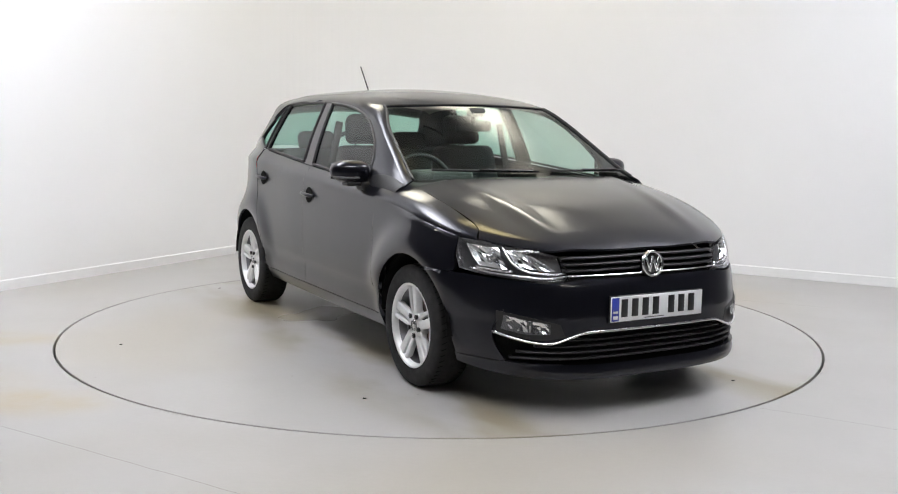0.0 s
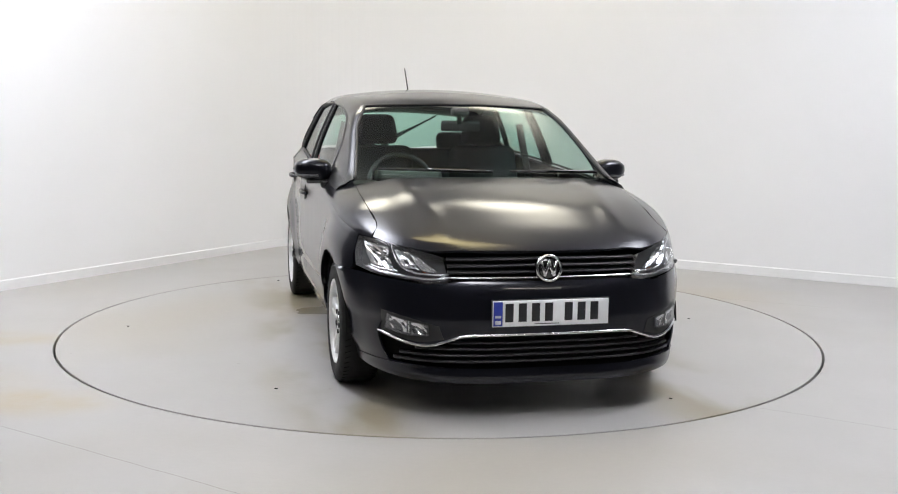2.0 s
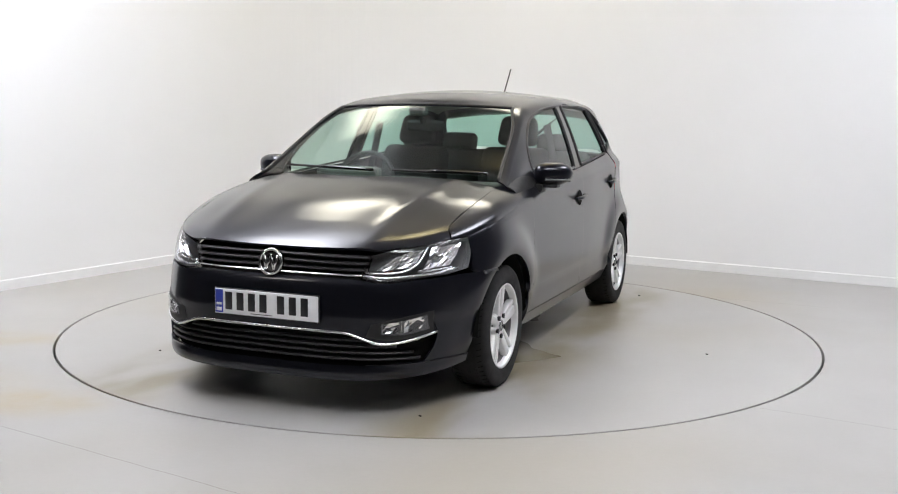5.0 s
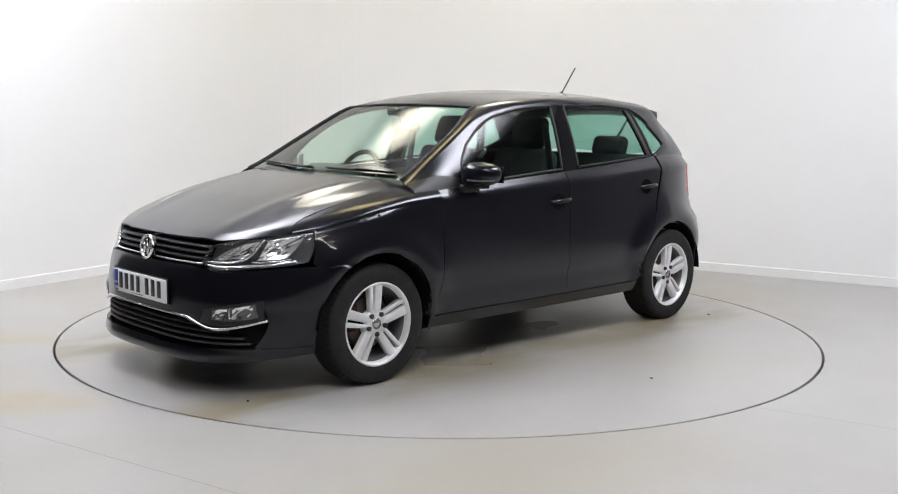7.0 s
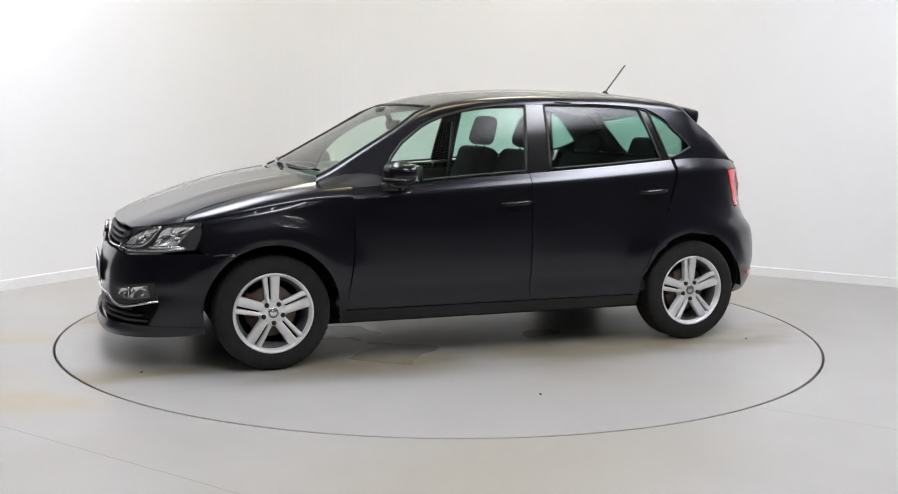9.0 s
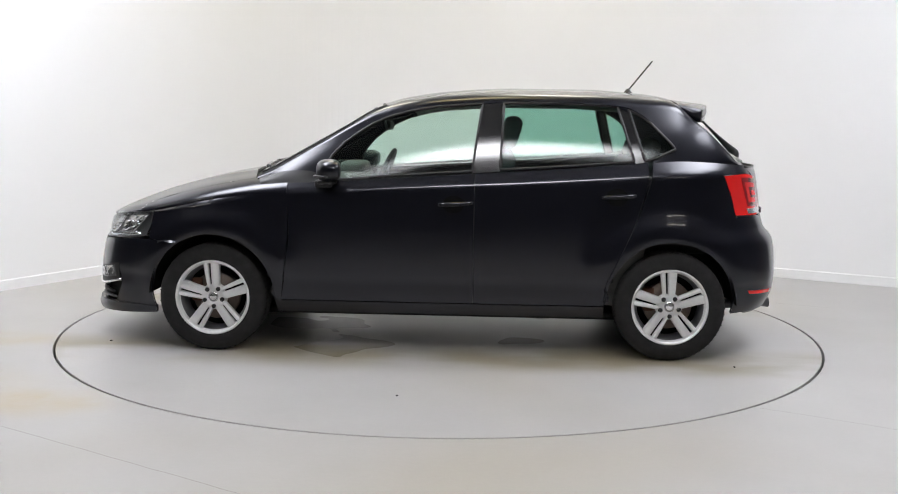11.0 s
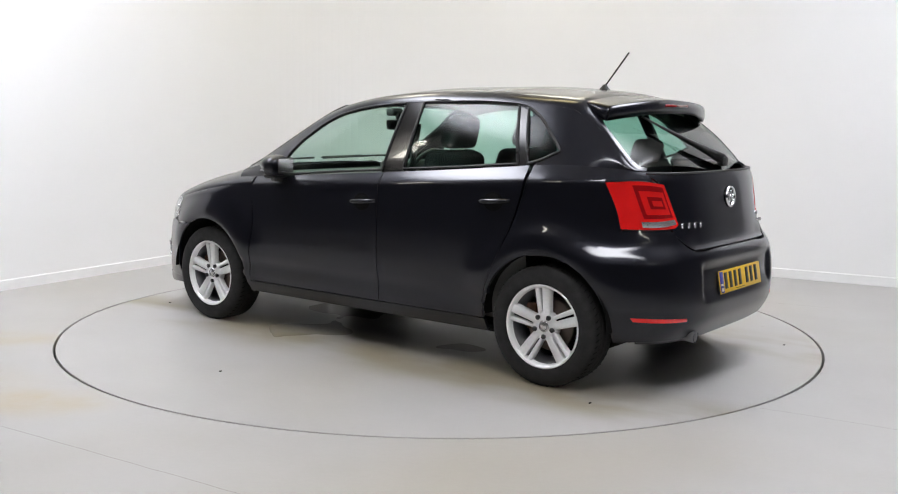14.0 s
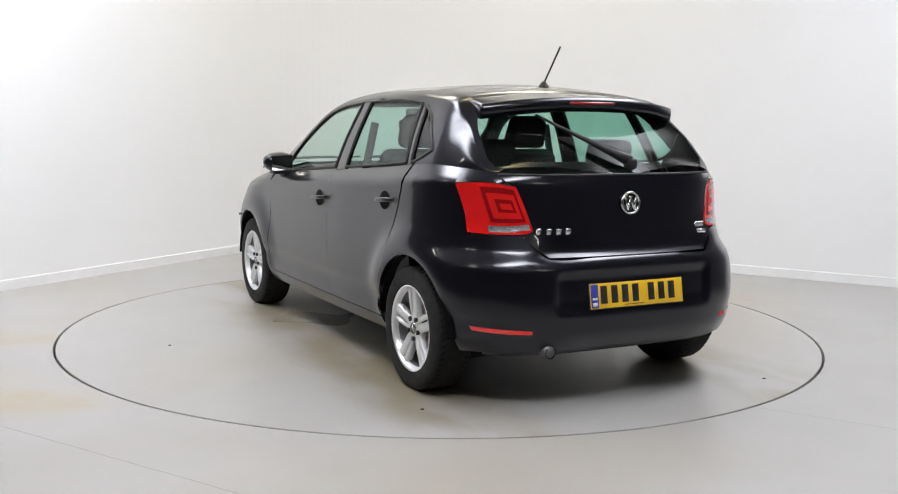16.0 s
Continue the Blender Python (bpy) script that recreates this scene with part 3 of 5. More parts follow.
def section(x):
    p0 = Vector((belt_y(x), belt_z(x)))
    zr = ridge_z(x)
    pc = Vector((min(rail_y(x), p0.x - 0.015), max(zr - rail_drop(x), p0.y + 0.01)))
    slim = 1.0 - 0.5 * smooth01(0.30, 0.55, x) - 0.65 * smooth01(-1.30, -1.44, x)
    p1 = pc.lerp(p0, min(0.5, 0.045 * slim / max(0.02, (p0 - pc).length)))
    p3 = Vector((pc.x - min(0.07 * slim, pc.x * 0.3), pc.y + (zr - pc.y) * 0.24 * slim))
    return p0, p1, pc, p3, zr


def cabin(x, v):
    """Cabin section at x: v 0..1 side, 1..2 roof rail, 2..3 roof or screen."""
    p0, p1, pc, p3, zr = section(x)
    if v <= 1:
        q = p0.lerp(p1, v)
        bulge = 0.010 * math.sin(math.pi * max(0.0, min(1.0, v)))
        return Vector((x, q.x + bulge, q.y))
    if v <= 2:
        t = v - 1
        q = p1 * (1 - t) ** 2 + pc * 2 * t * (1 - t) + p3 * t ** 2
        return Vector((x, q.x, q.y))
    t = v - 2
    y = p3.x * (1 - t)
    u = y / p3.x if p3.x else 0
    return Vector((x, y, zr - (zr - p3.y) * u * u))


def cv(x, z):
    """Cabin side parameter for a height z at x."""
    p0, p1, *_ = section(x)
    return (x, (z - p0.y) / (p1.y - p0.y))


# ---- the car ----
def arc(wx, r, a0, a1, n=14):
    return [(wx + r * math.cos(radians(a0 + (a1 - a0) * i / n)), 0.30 + r * math.sin(radians(a0 + (a1 - a0) * i / n))) for i in range(n + 1)]


ARCH_R = 0.342
G = 0.0022


seam_y = pchip((0.82, 0.705), (1.0, 0.690), (1.2, 0.694), (1.4, 0.688), (1.54, 0.676), (1.62, 0.682), (1.662, top_half_width(1.662) * 0.999))


def side_panels(car, side):
    # front door
    door_front = [(0.858, 0.290), (0.838, 0.42), (0.812, 0.65), (0.822, 0.80), (0.835, 0.918)]
    bm = panel(shell, path((0.858, 0.290), (-0.180, 0.290)), path(*[(x, belt_z(x) - 0.004) for x in (0.835, 0.5, 0.15, -0.180)]),
               path(*door_front), path((-0.180, 0.290), (-0.180, belt_z(-0.18) - 0.004)), 40, 30, side)
    front = part("front_door", bm, PAINT, car, "black painted front door")
    # rear door
    rear_edge = [(-0.880, 0.290), (-0.895, 0.42), (-0.985, 0.62), (-1.062, 0.80), (-1.112, 0.96), (-1.122, 1.058)]
    bm = panel(shell, path((-0.880 + G, 0.290), (-0.180 - 2 * G, 0.290)), path(*[(x, belt_z(x) - 0.004) for x in (-1.122 + G, -0.8, -0.5, -0.180 - 2 * G)]),
               path(*[(x + G, z) for x, z in rear_edge]), path((-0.180 - 2 * G, 0.290), (-0.180 - 2 * G, belt_z(-0.185) - 0.004)), 36, 30, side)
    rear = part("rear_door", bm, PAINT, car, "black painted rear door")
    # sill
    bm = panel(shell, path((0.885, 0.222), (-0.885, 0.222)), path((0.875, 0.284), (-0.885, 0.284)), path((0.885, 0.222), (0.875, 0.284)), path((-0.885, 0.222), (-0.885, 0.284)), 30, 8, side)
    part("sill", bm, PAINT, car)
    # front wing: flank over the wheel arch
    start = arc(AXLE, ARCH_R, 180, 62)
    bm = bmesh.new()
    panel(shell, path(*[fx(*p) for p in [(0.866, 0.21), (0.886, 0.25)] + start[1:] + [(1.45, 0.604)]]),
          path(*[fx(x, edge_z(x)) for x in (0.826, 1.0, 1.2, 1.4, 1.568)]),
          path(*[(x + 2 * G, z) for x, z in [(0.862, 0.21), (0.84, 0.42), (0.814, 0.65), (0.822, edge_z(0.826))]]),
          path(*[fx(*p) for p in [(1.45, 0.604), (1.585, 0.610), (1.574, 0.68), (1.568, edge_z(1.568))]]), 44, 22, side, flange=0.02, bm=bm)
    # wing top between flank and bonnet
    xs = (0.826, 1.0, 1.2, 1.4, 1.568)
    top = [(x, wing_p(x, seam_y(x) + 0.0015)) for x in xs]
    panel(wing, path(*[(x, 0.0) for x in xs]), path(*top), path((0.826, 0.0), top[0]), path((1.568, 0.0), top[-1]), 36, 10, side, bm=bm)
    xs = (1.568, 1.60, 1.63, 1.662)
    top = [(x, wing_p(x, seam_y(x) + 0.0015)) for x in xs]
    panel(wing, path(*[(x, 0.0) for x in xs]), path(*top), path((1.568, 0.0), top[0]), path((1.662, 0.0), top[-1]), 8, 6, side, bm=bm, flange=0.0)
    bmesh.ops.remove_doubles(bm, verts=bm.verts, dist=0.0008)
    part("front_wing", bm, PAINT, car, "black painted wing with round wheel arch")
    # rear quarter over the wheel arch
    tail_edge = [(-1.405, 0.598), (-1.50, 0.69), (-1.585, 0.772), (-1.559, 0.862), (-1.512, 0.992), (-1.50, 1.062)]
    arch_r = arc(-AXLE, ARCH_R, 0, 120)
    bm = panel(shell, path(*[fx(*p) for p in [(-0.884, 0.290)] + arch_r]),
               path(*[fx(x, belt_z(x) - 0.002) for x in (-1.126, -1.25, -1.4, -1.50)]),
               path(*[fx(x - G, z) for x, z in rear_edge]), path(*[fx(*p) for p in tail_edge]), 40, 26, side)
    part("rear_quarter", bm, PAINT, car, "black painted rear quarter over the wheel arch")

    # glass house
    def strip(name, material, b, t, nu=40, nv=6, label="", lift=0.0, flange=0.015, l=None, r=None):
        bm2 = panel(cabin, b, t, l or path(b(0), t(0)), r or path(b(1), t(1)), nu, nv, side, lift, flange)
        return bm2

    top_line = [(0.640, 0.972), (0.600, 1.060), (0.532, 1.140), (0.42, 1.220), (0.314, 1.274), (0.18, 1.313), (0.03, 1.340), (-0.215, 1.358)]
    top_rear = [(-0.332, 1.362), (-0.5, 1.366), (-0.7, 1.364), (-0.945, 1.350)]
    quarter_top = [(-1.005, 1.338), (-1.09, 1.290), (-1.17, 1.215), (-1.232, 1.150), (-1.245, 1.128)]
    full_top = top_line + top_rear + quarter_top
    bm = strip("cant", PAINT, path(*[cv(*p) for p in full_top]), path((0.99, 1.0), (0.8, 1.0), (0.5, 1.0), (0.2, 1.0), (-0.2, 1.0), (-0.6, 1.0), (-1.0, 1.0), (-1.25, 1.0), (-1.42, 1.0)), 60, 5)
    # rail over the door tops, screen pillar and rear pillar edge
    panel(cabin, path((1.0, 1.0), (0.5, 1.0), (0.0, 1.0), (-0.6, 1.0), (-1.2, 1.0), (-1.64, 1.0)), path((0.985, 2.0), (0.5, 2.0), (0.0, 2.0), (-0.6, 2.0), (-1.2, 2.0), (-1.63, 2.0)),
          path((1.0, 1.0), (0.985, 2.0)), path((-1.64, 1.0), (-1.63, 2.0)), 90, 8, side, bm=bm, flange=0.01)
    # rear pillar
    panel(cabin, path((-1.12, 0.0), (-1.3, 0.0), (-1.5, 0.0), (-1.635, 0.0)), path(cv(-1.245, 1.128), (-1.42, 1.0), (-1.64, 1.0)),
          path((-1.12, 0.0), cv(-1.16, 1.090), cv(-1.245, 1.128)), path((-1.635, 0.0), (-1.64, 1.0)), 24, 16, side, bm=bm, flange=0.0)
    # shoulder over the tail lamp
    panel(shell, path(fx(-1.503, 0.998), fx(-1.60, 1.005), fy(0.62, 1.003, False), fy(0.585, 0.991, False)), path(*[fx(x, belt_z(x)) for x in (-1.498, -1.56, -1.60, -1.64)]),
          path(fx(-1.503, 0.998), fx(-1.498, belt_z(-1.498))), path(fy(0.585, 0.991, False), fx(-1.64, belt_z(-1.64))), 14, 5, side, bm=bm, flange=0.0)
    part("roof_side_frame", bm, PAINT, car, "black painted pillar and roof rail")
    # mirror triangle
    bm = strip("tri", BLACK, path((0.975, 0.02), (0.645, 0.02)), path((0.99, 0.98), cv(0.640, 0.975)), 12, 6, lift=-0.001)
    part("mirror_triangle", bm, BLACK, front, "black plastic triangle at the mirror")
    # pillars between the windows
    bm = strip("b", GLOSS_BLACK, path((-0.165, 0.0), (-0.315, 0.0)), path(cv(-0.215, 1.359), cv(-0.332, 1.363)), 6, 16, lift=-0.001, l=path((-0.165, 0.0), cv(-0.215, 1.359)), r=path((-0.315, 0.0), cv(-0.332, 1.363)))
    part("centre_pillar", bm, GLOSS_BLACK, car, "gloss black pillar between the doors")
    bm = strip("c", GLOSS_BLACK, path((-1.030, 0.0), (-1.085, 0.0)), path(cv(-0.945, 1.350), cv(-1.005, 1.338)), 4, 14, lift=-0.001)
    part("window_divider", bm, GLOSS_BLACK, rear)

    # glass
    def pane(parent, b, t, l, r, material, label, name="window_glass", nu=20, nv=14):
        bm2 = panel(cabin, b, t, l, r, nu, nv, side, -0.006, 0.0)
        ob = part(name, bm2, material, parent, label)
        outline = [cabin(*f(i / 24)) for f, rev in ((b, 0), (r, 0), (t, 1), (l, 1)) for i in (range(24, 0, -1) if rev else range(24))]
        part("window_seal", tube([(p.x, p.y * side, p.z) for p in outline], 0.0075, True, 6), BLACK, parent, "black rubber window seal")
        return ob

    b = path(*[(x, 0.03) for x in (0.645, 0.4, 0.1, -0.165)])
    t = path(*[cv(*p) for p in top_line[2:]])
    pane(front, b, t, path((0.645, 0.03), *[cv(*p) for p in top_line[1:3]]), path((-0.165, 0.03), cv(-0.215, 1.358)), GLASS, "clear green-tinted front door window")
    pane(rear, path((-0.315, 0.03), (-0.7, 0.03), (-1.030, 0.03)), path(*[cv(*p) for p in top_rear]), path((-0.315, 0.03), cv(-0.332, 1.362)), path((-1.030, 0.03), cv(-0.945, 1.350)), TINT, "green-tinted rear door window")
    pane(car, path((-1.085, 0.03), cv(-1.16, 1.088), cv(-1.240, 1.126)), path(cv(-1.005, 1.338), cv(-1.02, 1.33)), path((-1.085, 0.03), cv(-1.005, 1.338)),
         path(*[cv(*p) for p in quarter_top[::-1]]), TINT, "small triangular tinted quarter window", "quarter_window", 10, 12)

    # handles, each over a flat dark disc that paints in the bowl's shade
    def handle(parent, x, z):
        bowl = []
        for j in range(7):
            r = j / 6
            bowl.append([Vector((x + 0.058 * r * math.cos(a), flank_y(x + 0.058 * r * math.cos(a), z + 0.046 * r * math.sin(a)) + 0.004, z + 0.046 * r * math.sin(a)))
                         for a in (2 * math.pi * i / 24 for i in range(25))])
        bm2 = bmesh.new()
        sheet(bm2, bowl, side)
        part("handle_bowl_shade", bm2, DARK, parent, "flat dark disc for the shaded bowl behind the handle")
        pts = []
        for i in range(13):
            u = i / 12 * 2 - 1
            px = x - 0.01 + 0.088 * u
            pts.append((px, (flank_y(px, z) + 0.006 + 0.024 * (1 - u ** 4)) * side, z + 0.004 + 0.006 * u * -1))
        bm2 = tube(pts, lambda q: 0.012 * (1 - 0.35 * abs(2 * q - 1) ** 3), n=10)
        part("door_handle", bm2, PAINT, parent, "black painted pull handle")
    handle(front, -0.072, 0.824)
    handle(rear, -0.935, 0.876)

    # wing mirror
    bm = bmesh.new()
    rows = []
    for j in range(15):
        v = j / 14
        row = []
        for i in range(25):
            a = 2 * math.pi * i / 24
            e = 0.75
            r = max(0.0, 1 - (abs(2 * v - 1)) ** 2.6) ** 0.5
            ca, sa = math.cos(a), math.sin(a)
            cx = 0.075 * math.copysign(abs(ca) ** e, ca) * r
            cz = 0.070 * math.copysign(abs(sa) ** e, sa) * r
            yy = 0.752 + 0.208 * v
            row.append(Vector((0.585 + cx * (1.05 if cx > 0 else 0.72) - 0.05 * v + 0.02, yy, 0.990 + cz * (1 - 0.22 * v) + 0.008 * v)))
        rows.append(row)
    sheet(bm, rows, side, centre=(0.56, 0.86, 0.985))
    bmesh.ops.remove_doubles(bm, verts=bm.verts, dist=1e-5)
    bmesh.ops.recalc_face_normals(bm, faces=bm.faces)
    mirror = part("wing_mirror", bm, PAINT, front, "black painted wing mirror")
    lower = block((0.09, 0.12, 0.024), (0.60, side * 0.835, 0.934), 0.010, 3)
    part("mirror_foot", lower, BLACK, mirror, "matt black mirror base")
    arm = block((0.10, 0.09, 0.045), (0.625, side * 0.775, 0.920), 0.015, 3)
    part("mirror_arm", arm, BLACK, mirror)
    glass_rows = [[Vector((0.508 - 0.02 * (k / 6), 0.79 + 0.135 * (k / 6), 0.943 + 0.094 * (m_ / 4) * (1 - 0.1 * k / 6) + 0.006)) for k in range(7)] for m_ in range(5)]
    bm = bmesh.new()
    sheet(bm, glass_rows, side, centre=(0.6, 0.86, 0.99))
    part("mirror_glass", bm, MIRROR, mirror, "silver mirror glass")
    ind = [Vector((0.665 - 0.2 * max(0, k / 8 - 0.45) ** 1.5, 0.835 + 0.115 * k / 8, 0.966)) for k in range(9)]
    part("indicator", tube([(p.x, p.y * side, p.z) for p in ind], 0.005), HOUSING, mirror, "slim grey indicator lens")
    return front, rear


def wheel(car, x, side):
    """One wheel, built about its own hub with its face towards +y."""
    w = new("wheel")
    w.parent = car
    w.matrix_basis = pose(x, side * 0.733, WHEEL_Z, 0, 0, 0 if side > 0 else 180)
    R = TYRE_R
    prof = [(0.192, -0.085), (0.205, -0.092), (0.255, -0.096), (0.283, -0.090), (R - 0.003, -0.076), (R, -0.05), (R, 0.05), (R - 0.003, 0.074), (0.284, 0.086), (0.262, 0.093), (0.235, 0.0945), (0.212, 0.092), (0.203, 0.088), (0.197, 0.078), (0.192, 0.06)]
    bm = lathe(prof, 72)
    tyre = part("tyre", bm, RUBBER, w, "black tyre with moulded sidewall")
    # tread grooves as thin dark rings and cross cuts
    for k, gy in enumerate((-0.035, 0.0, 0.035)):
        part("tread_groove", lathe([(R + 0.0006, gy - 0.004), (R - 0.001, gy - 0.0041), (R - 0.001, gy + 0.0041), (R + 0.0006, gy + 0.004)], 72), DARK, tyre)
    bm = bmesh.new()
    for i in range(60):
        a = 2 * math.pi * i / 60
        for sgn in (-1, 1):
            block((0.003, 0.026, 0.004), (0, sgn * 0.062, R - 0.0015), 0.0, turn=pose(0, 0, 0, 0, 0, 20 * sgn), bm=bm)
            bm.verts.ensure_lookup_table()
            for v in bm.verts[-8:]:
                v.co = Matrix.Rotation(a, 4, "Y") @ v.co
    tagged(part("tread_cut", bm, DARK, tyre, smooth=False), kind="stuff")
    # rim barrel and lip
    # the barrel's shade is painted in with the darker alloy
    part("rim", lathe([(0.190, -0.07), (0.172, -0.05), (0.165, 0.0), (0.176, 0.045), (0.184, 0.060)], 72), ALLOY_DARK, w, "inner rim barrel with its shade put into a darker alloy")
    part("rim_lip", lathe([(0.184, 0.060), (0.186, 0.066), (0.193, 0.076), (0.2045, 0.0845), (0.2055, 0.088), (0.2025, 0.0905), (0.196, 0.089), (0.1905, 0.082), (0.186, 0.070)], 72), ALLOY, w, "silver alloy rim")
    part("brake_drum", lathe([(0.0, 0.012), (0.125, 0.012), (0.130, 0.006), (0.130, -0.03), (0.0, -0.03)], 40), STEEL, w, "worn steel brake disc")
    part("brake_caliper", block((0.06, 0.05, 0.13), (0.105, 0.0, 0.03), 0.012, 2), RUST, w, "brown rusty brake caliper")
    part("wheel_back", lathe([(0.0, -0.045), (0.172, -0.045)], 32), DARK, w)
    # five twin spokes, each a broad and a slim bar
    def bar(r0, r1, o0, o1, w0, w1):
        bm2 = bmesh.new()
        rows = []
        for i in range(9):
            u = i / 8
            r = r0 + (r1 - r0) * u
            o = o0 + (o1 - o0) * u
            hw = (w0 + (w1 - w0) * u) / 2
            y = 0.066 + 0.006 * math.sin(u * math.pi * 0.8) + 0.008 * u ** 3
            rows.append([Vector((o + s * hw * k, y - d, r)) for s, k, d in ((-1, 1.08, 0.030), (-1, 1.0, 0.004), (-1, 0.82, 0.0), (1, 0.82, 0.0), (1, 1.0, 0.004), (1, 1.08, 0.030))])
        sheet(bm2, rows, centre=(0, 0, 0.12))
        return bm2
    wide = part("spoke", bar(0.045, 0.190, -0.013, -0.021, 0.038, 0.047), ALLOY, w, "broad silver spoke")
    slim = part("slim_spoke", bar(0.050, 0.190, 0.022, 0.031, 0.018, 0.024), ALLOY, w, "slim silver spoke")
    # a solid dark bar stands in for the shade in the gap
    web = part("spoke_gap_shade", block((0.010, 0.01, 0.125), (0.0105, 0.050, 0.128), 0.001, 1), DARK, w, "dark bar for the shade between twin spokes")
    bolt = part("wheel_bolt", lathe([(0.0, 0.064), (0.011, 0.064), (0.012, 0.075), (0.0125, 0.0765), (0.0, 0.0768)], 12), BLACK, w, "black wheel bolt cap")
    for base in (wide, slim, web):
        base.matrix_basis = pose(0, 0, 0, 0, 3, 0)
        for k in range(1, 5):
            c = base.copy()
            scene.collection.objects.link(c)
            c.matrix_basis = pose(0, 0, 0, 0, 3 + 72 * k, 0)
    for k in range(5):
        c = bolt if k == 0 else bolt.copy()
        if k:
            scene.collection.objects.link(c)
        a = radians(36 + 3 + 72 * k)
        c.matrix_basis = pose(0.051 * math.sin(a), 0, 0.051 * math.cos(a))
    part("hub", lathe([(0.0, 0.070), (0.052, 0.068), (0.068, 0.063), (0.073, 0.045), (0.073, 0.03)], 40), ALLOY, w, "silver wheel hub")
    part("hub_cap", lathe([(0.0, 0.0745), (0.026, 0.0735), (0.0285, 0.070), (0.0285, 0.066)], 32), SATIN, w, "round silver hub cap with dark ring")
    part("hub_ring", lathe([(0.019, 0.0748), (0.0225, 0.0748), (0.0225, 0.0738)], 32), HOUSING, w)
    return w


def emblem(parent, at, turn, radius):
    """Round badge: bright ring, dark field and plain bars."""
    e = new("round_badge")
    e.parent = parent
    e.matrix_basis = Matrix.Translation(at) @ turn
    part("field", lathe([(0.0, 0.004), (radius * 0.98, 0.004), (radius, 0.0), (radius, -0.012)], 40), GLOSS_BLACK, e, "black badge field")
    part("ring", lathe([(radius * 0.80, 0.003), (radius * 0.83, 0.010), (radius * 0.97, 0.010), (radius, 0.002)], 40), CHROME, e, "chrome badge ring")
    for x, tilt, h in ((-0.45, -16, 1.05), (-0.15, 20, 1.2), (0.15, -20, 1.2), (0.45, 16, 1.05)):
        part("bar", block((radius * 0.20, 0.006, radius * h), (x * radius, 0.006, 0), 0.001, 1, turn=pose(0, 0, 0, 0, tilt, 0)), CHROME, e, "plain chrome bar")
    return e


def number_plate(parent, at, turn, material, label):
    """520 x 111 mm plate with a blue strip and plain dark bars in place of characters."""
    pl = new("number_plate")
    pl.parent = parent
    pl.matrix_basis = Matrix.Translation(at) @ turn
    tagged(pl, label)
    part("plate", block((0.520, 0.006, 0.111), (0, 0, 0), 0.0025, 2), material, pl)
    part("backing", block((0.530, 0.006, 0.119), (0, -0.005, 0), 0.0025, 2), BLACK, pl)
    part("blue_strip", block((0.040, 0.002, 0.103), (0.237, 0.0033, 0), 0.0005, 1), PLATE_BLUE, pl, "blue strip")
    part("strip_mark", block((0.026, 0.001, 0.010), (0.237, 0.0046, -0.012), 0, 1), WHITE_INK, pl, "white bar")
    part("strip_mark", block((0.026, 0.001, 0.016), (0.237, 0.0046, -0.036), 0, 1), WHITE_INK, pl, "white bar")
    for k in range(7):
        x = 0.187 - k * 0.0585 - (0.030 if k > 3 else 0.0)
        part("character_bar", block((0.036, 0.0012, 0.079), (x, 0.0035, 0.004), 0.0004, 1), PLATE_INK, pl, "plain dark bar")
    part("small_print", block((0.11, 0.001, 0.003), (0.02, 0.0034, -0.046), 0, 1), PLATE_INK, pl)
    return pl


def on_shell(y, z, front=True, out=0.0):
    p = shell(s_of_y(abs(y), z, front), z)
    p.y = math.copysign(p.y, y) if y else 0.0
    p.x += out if front else -out
    return p


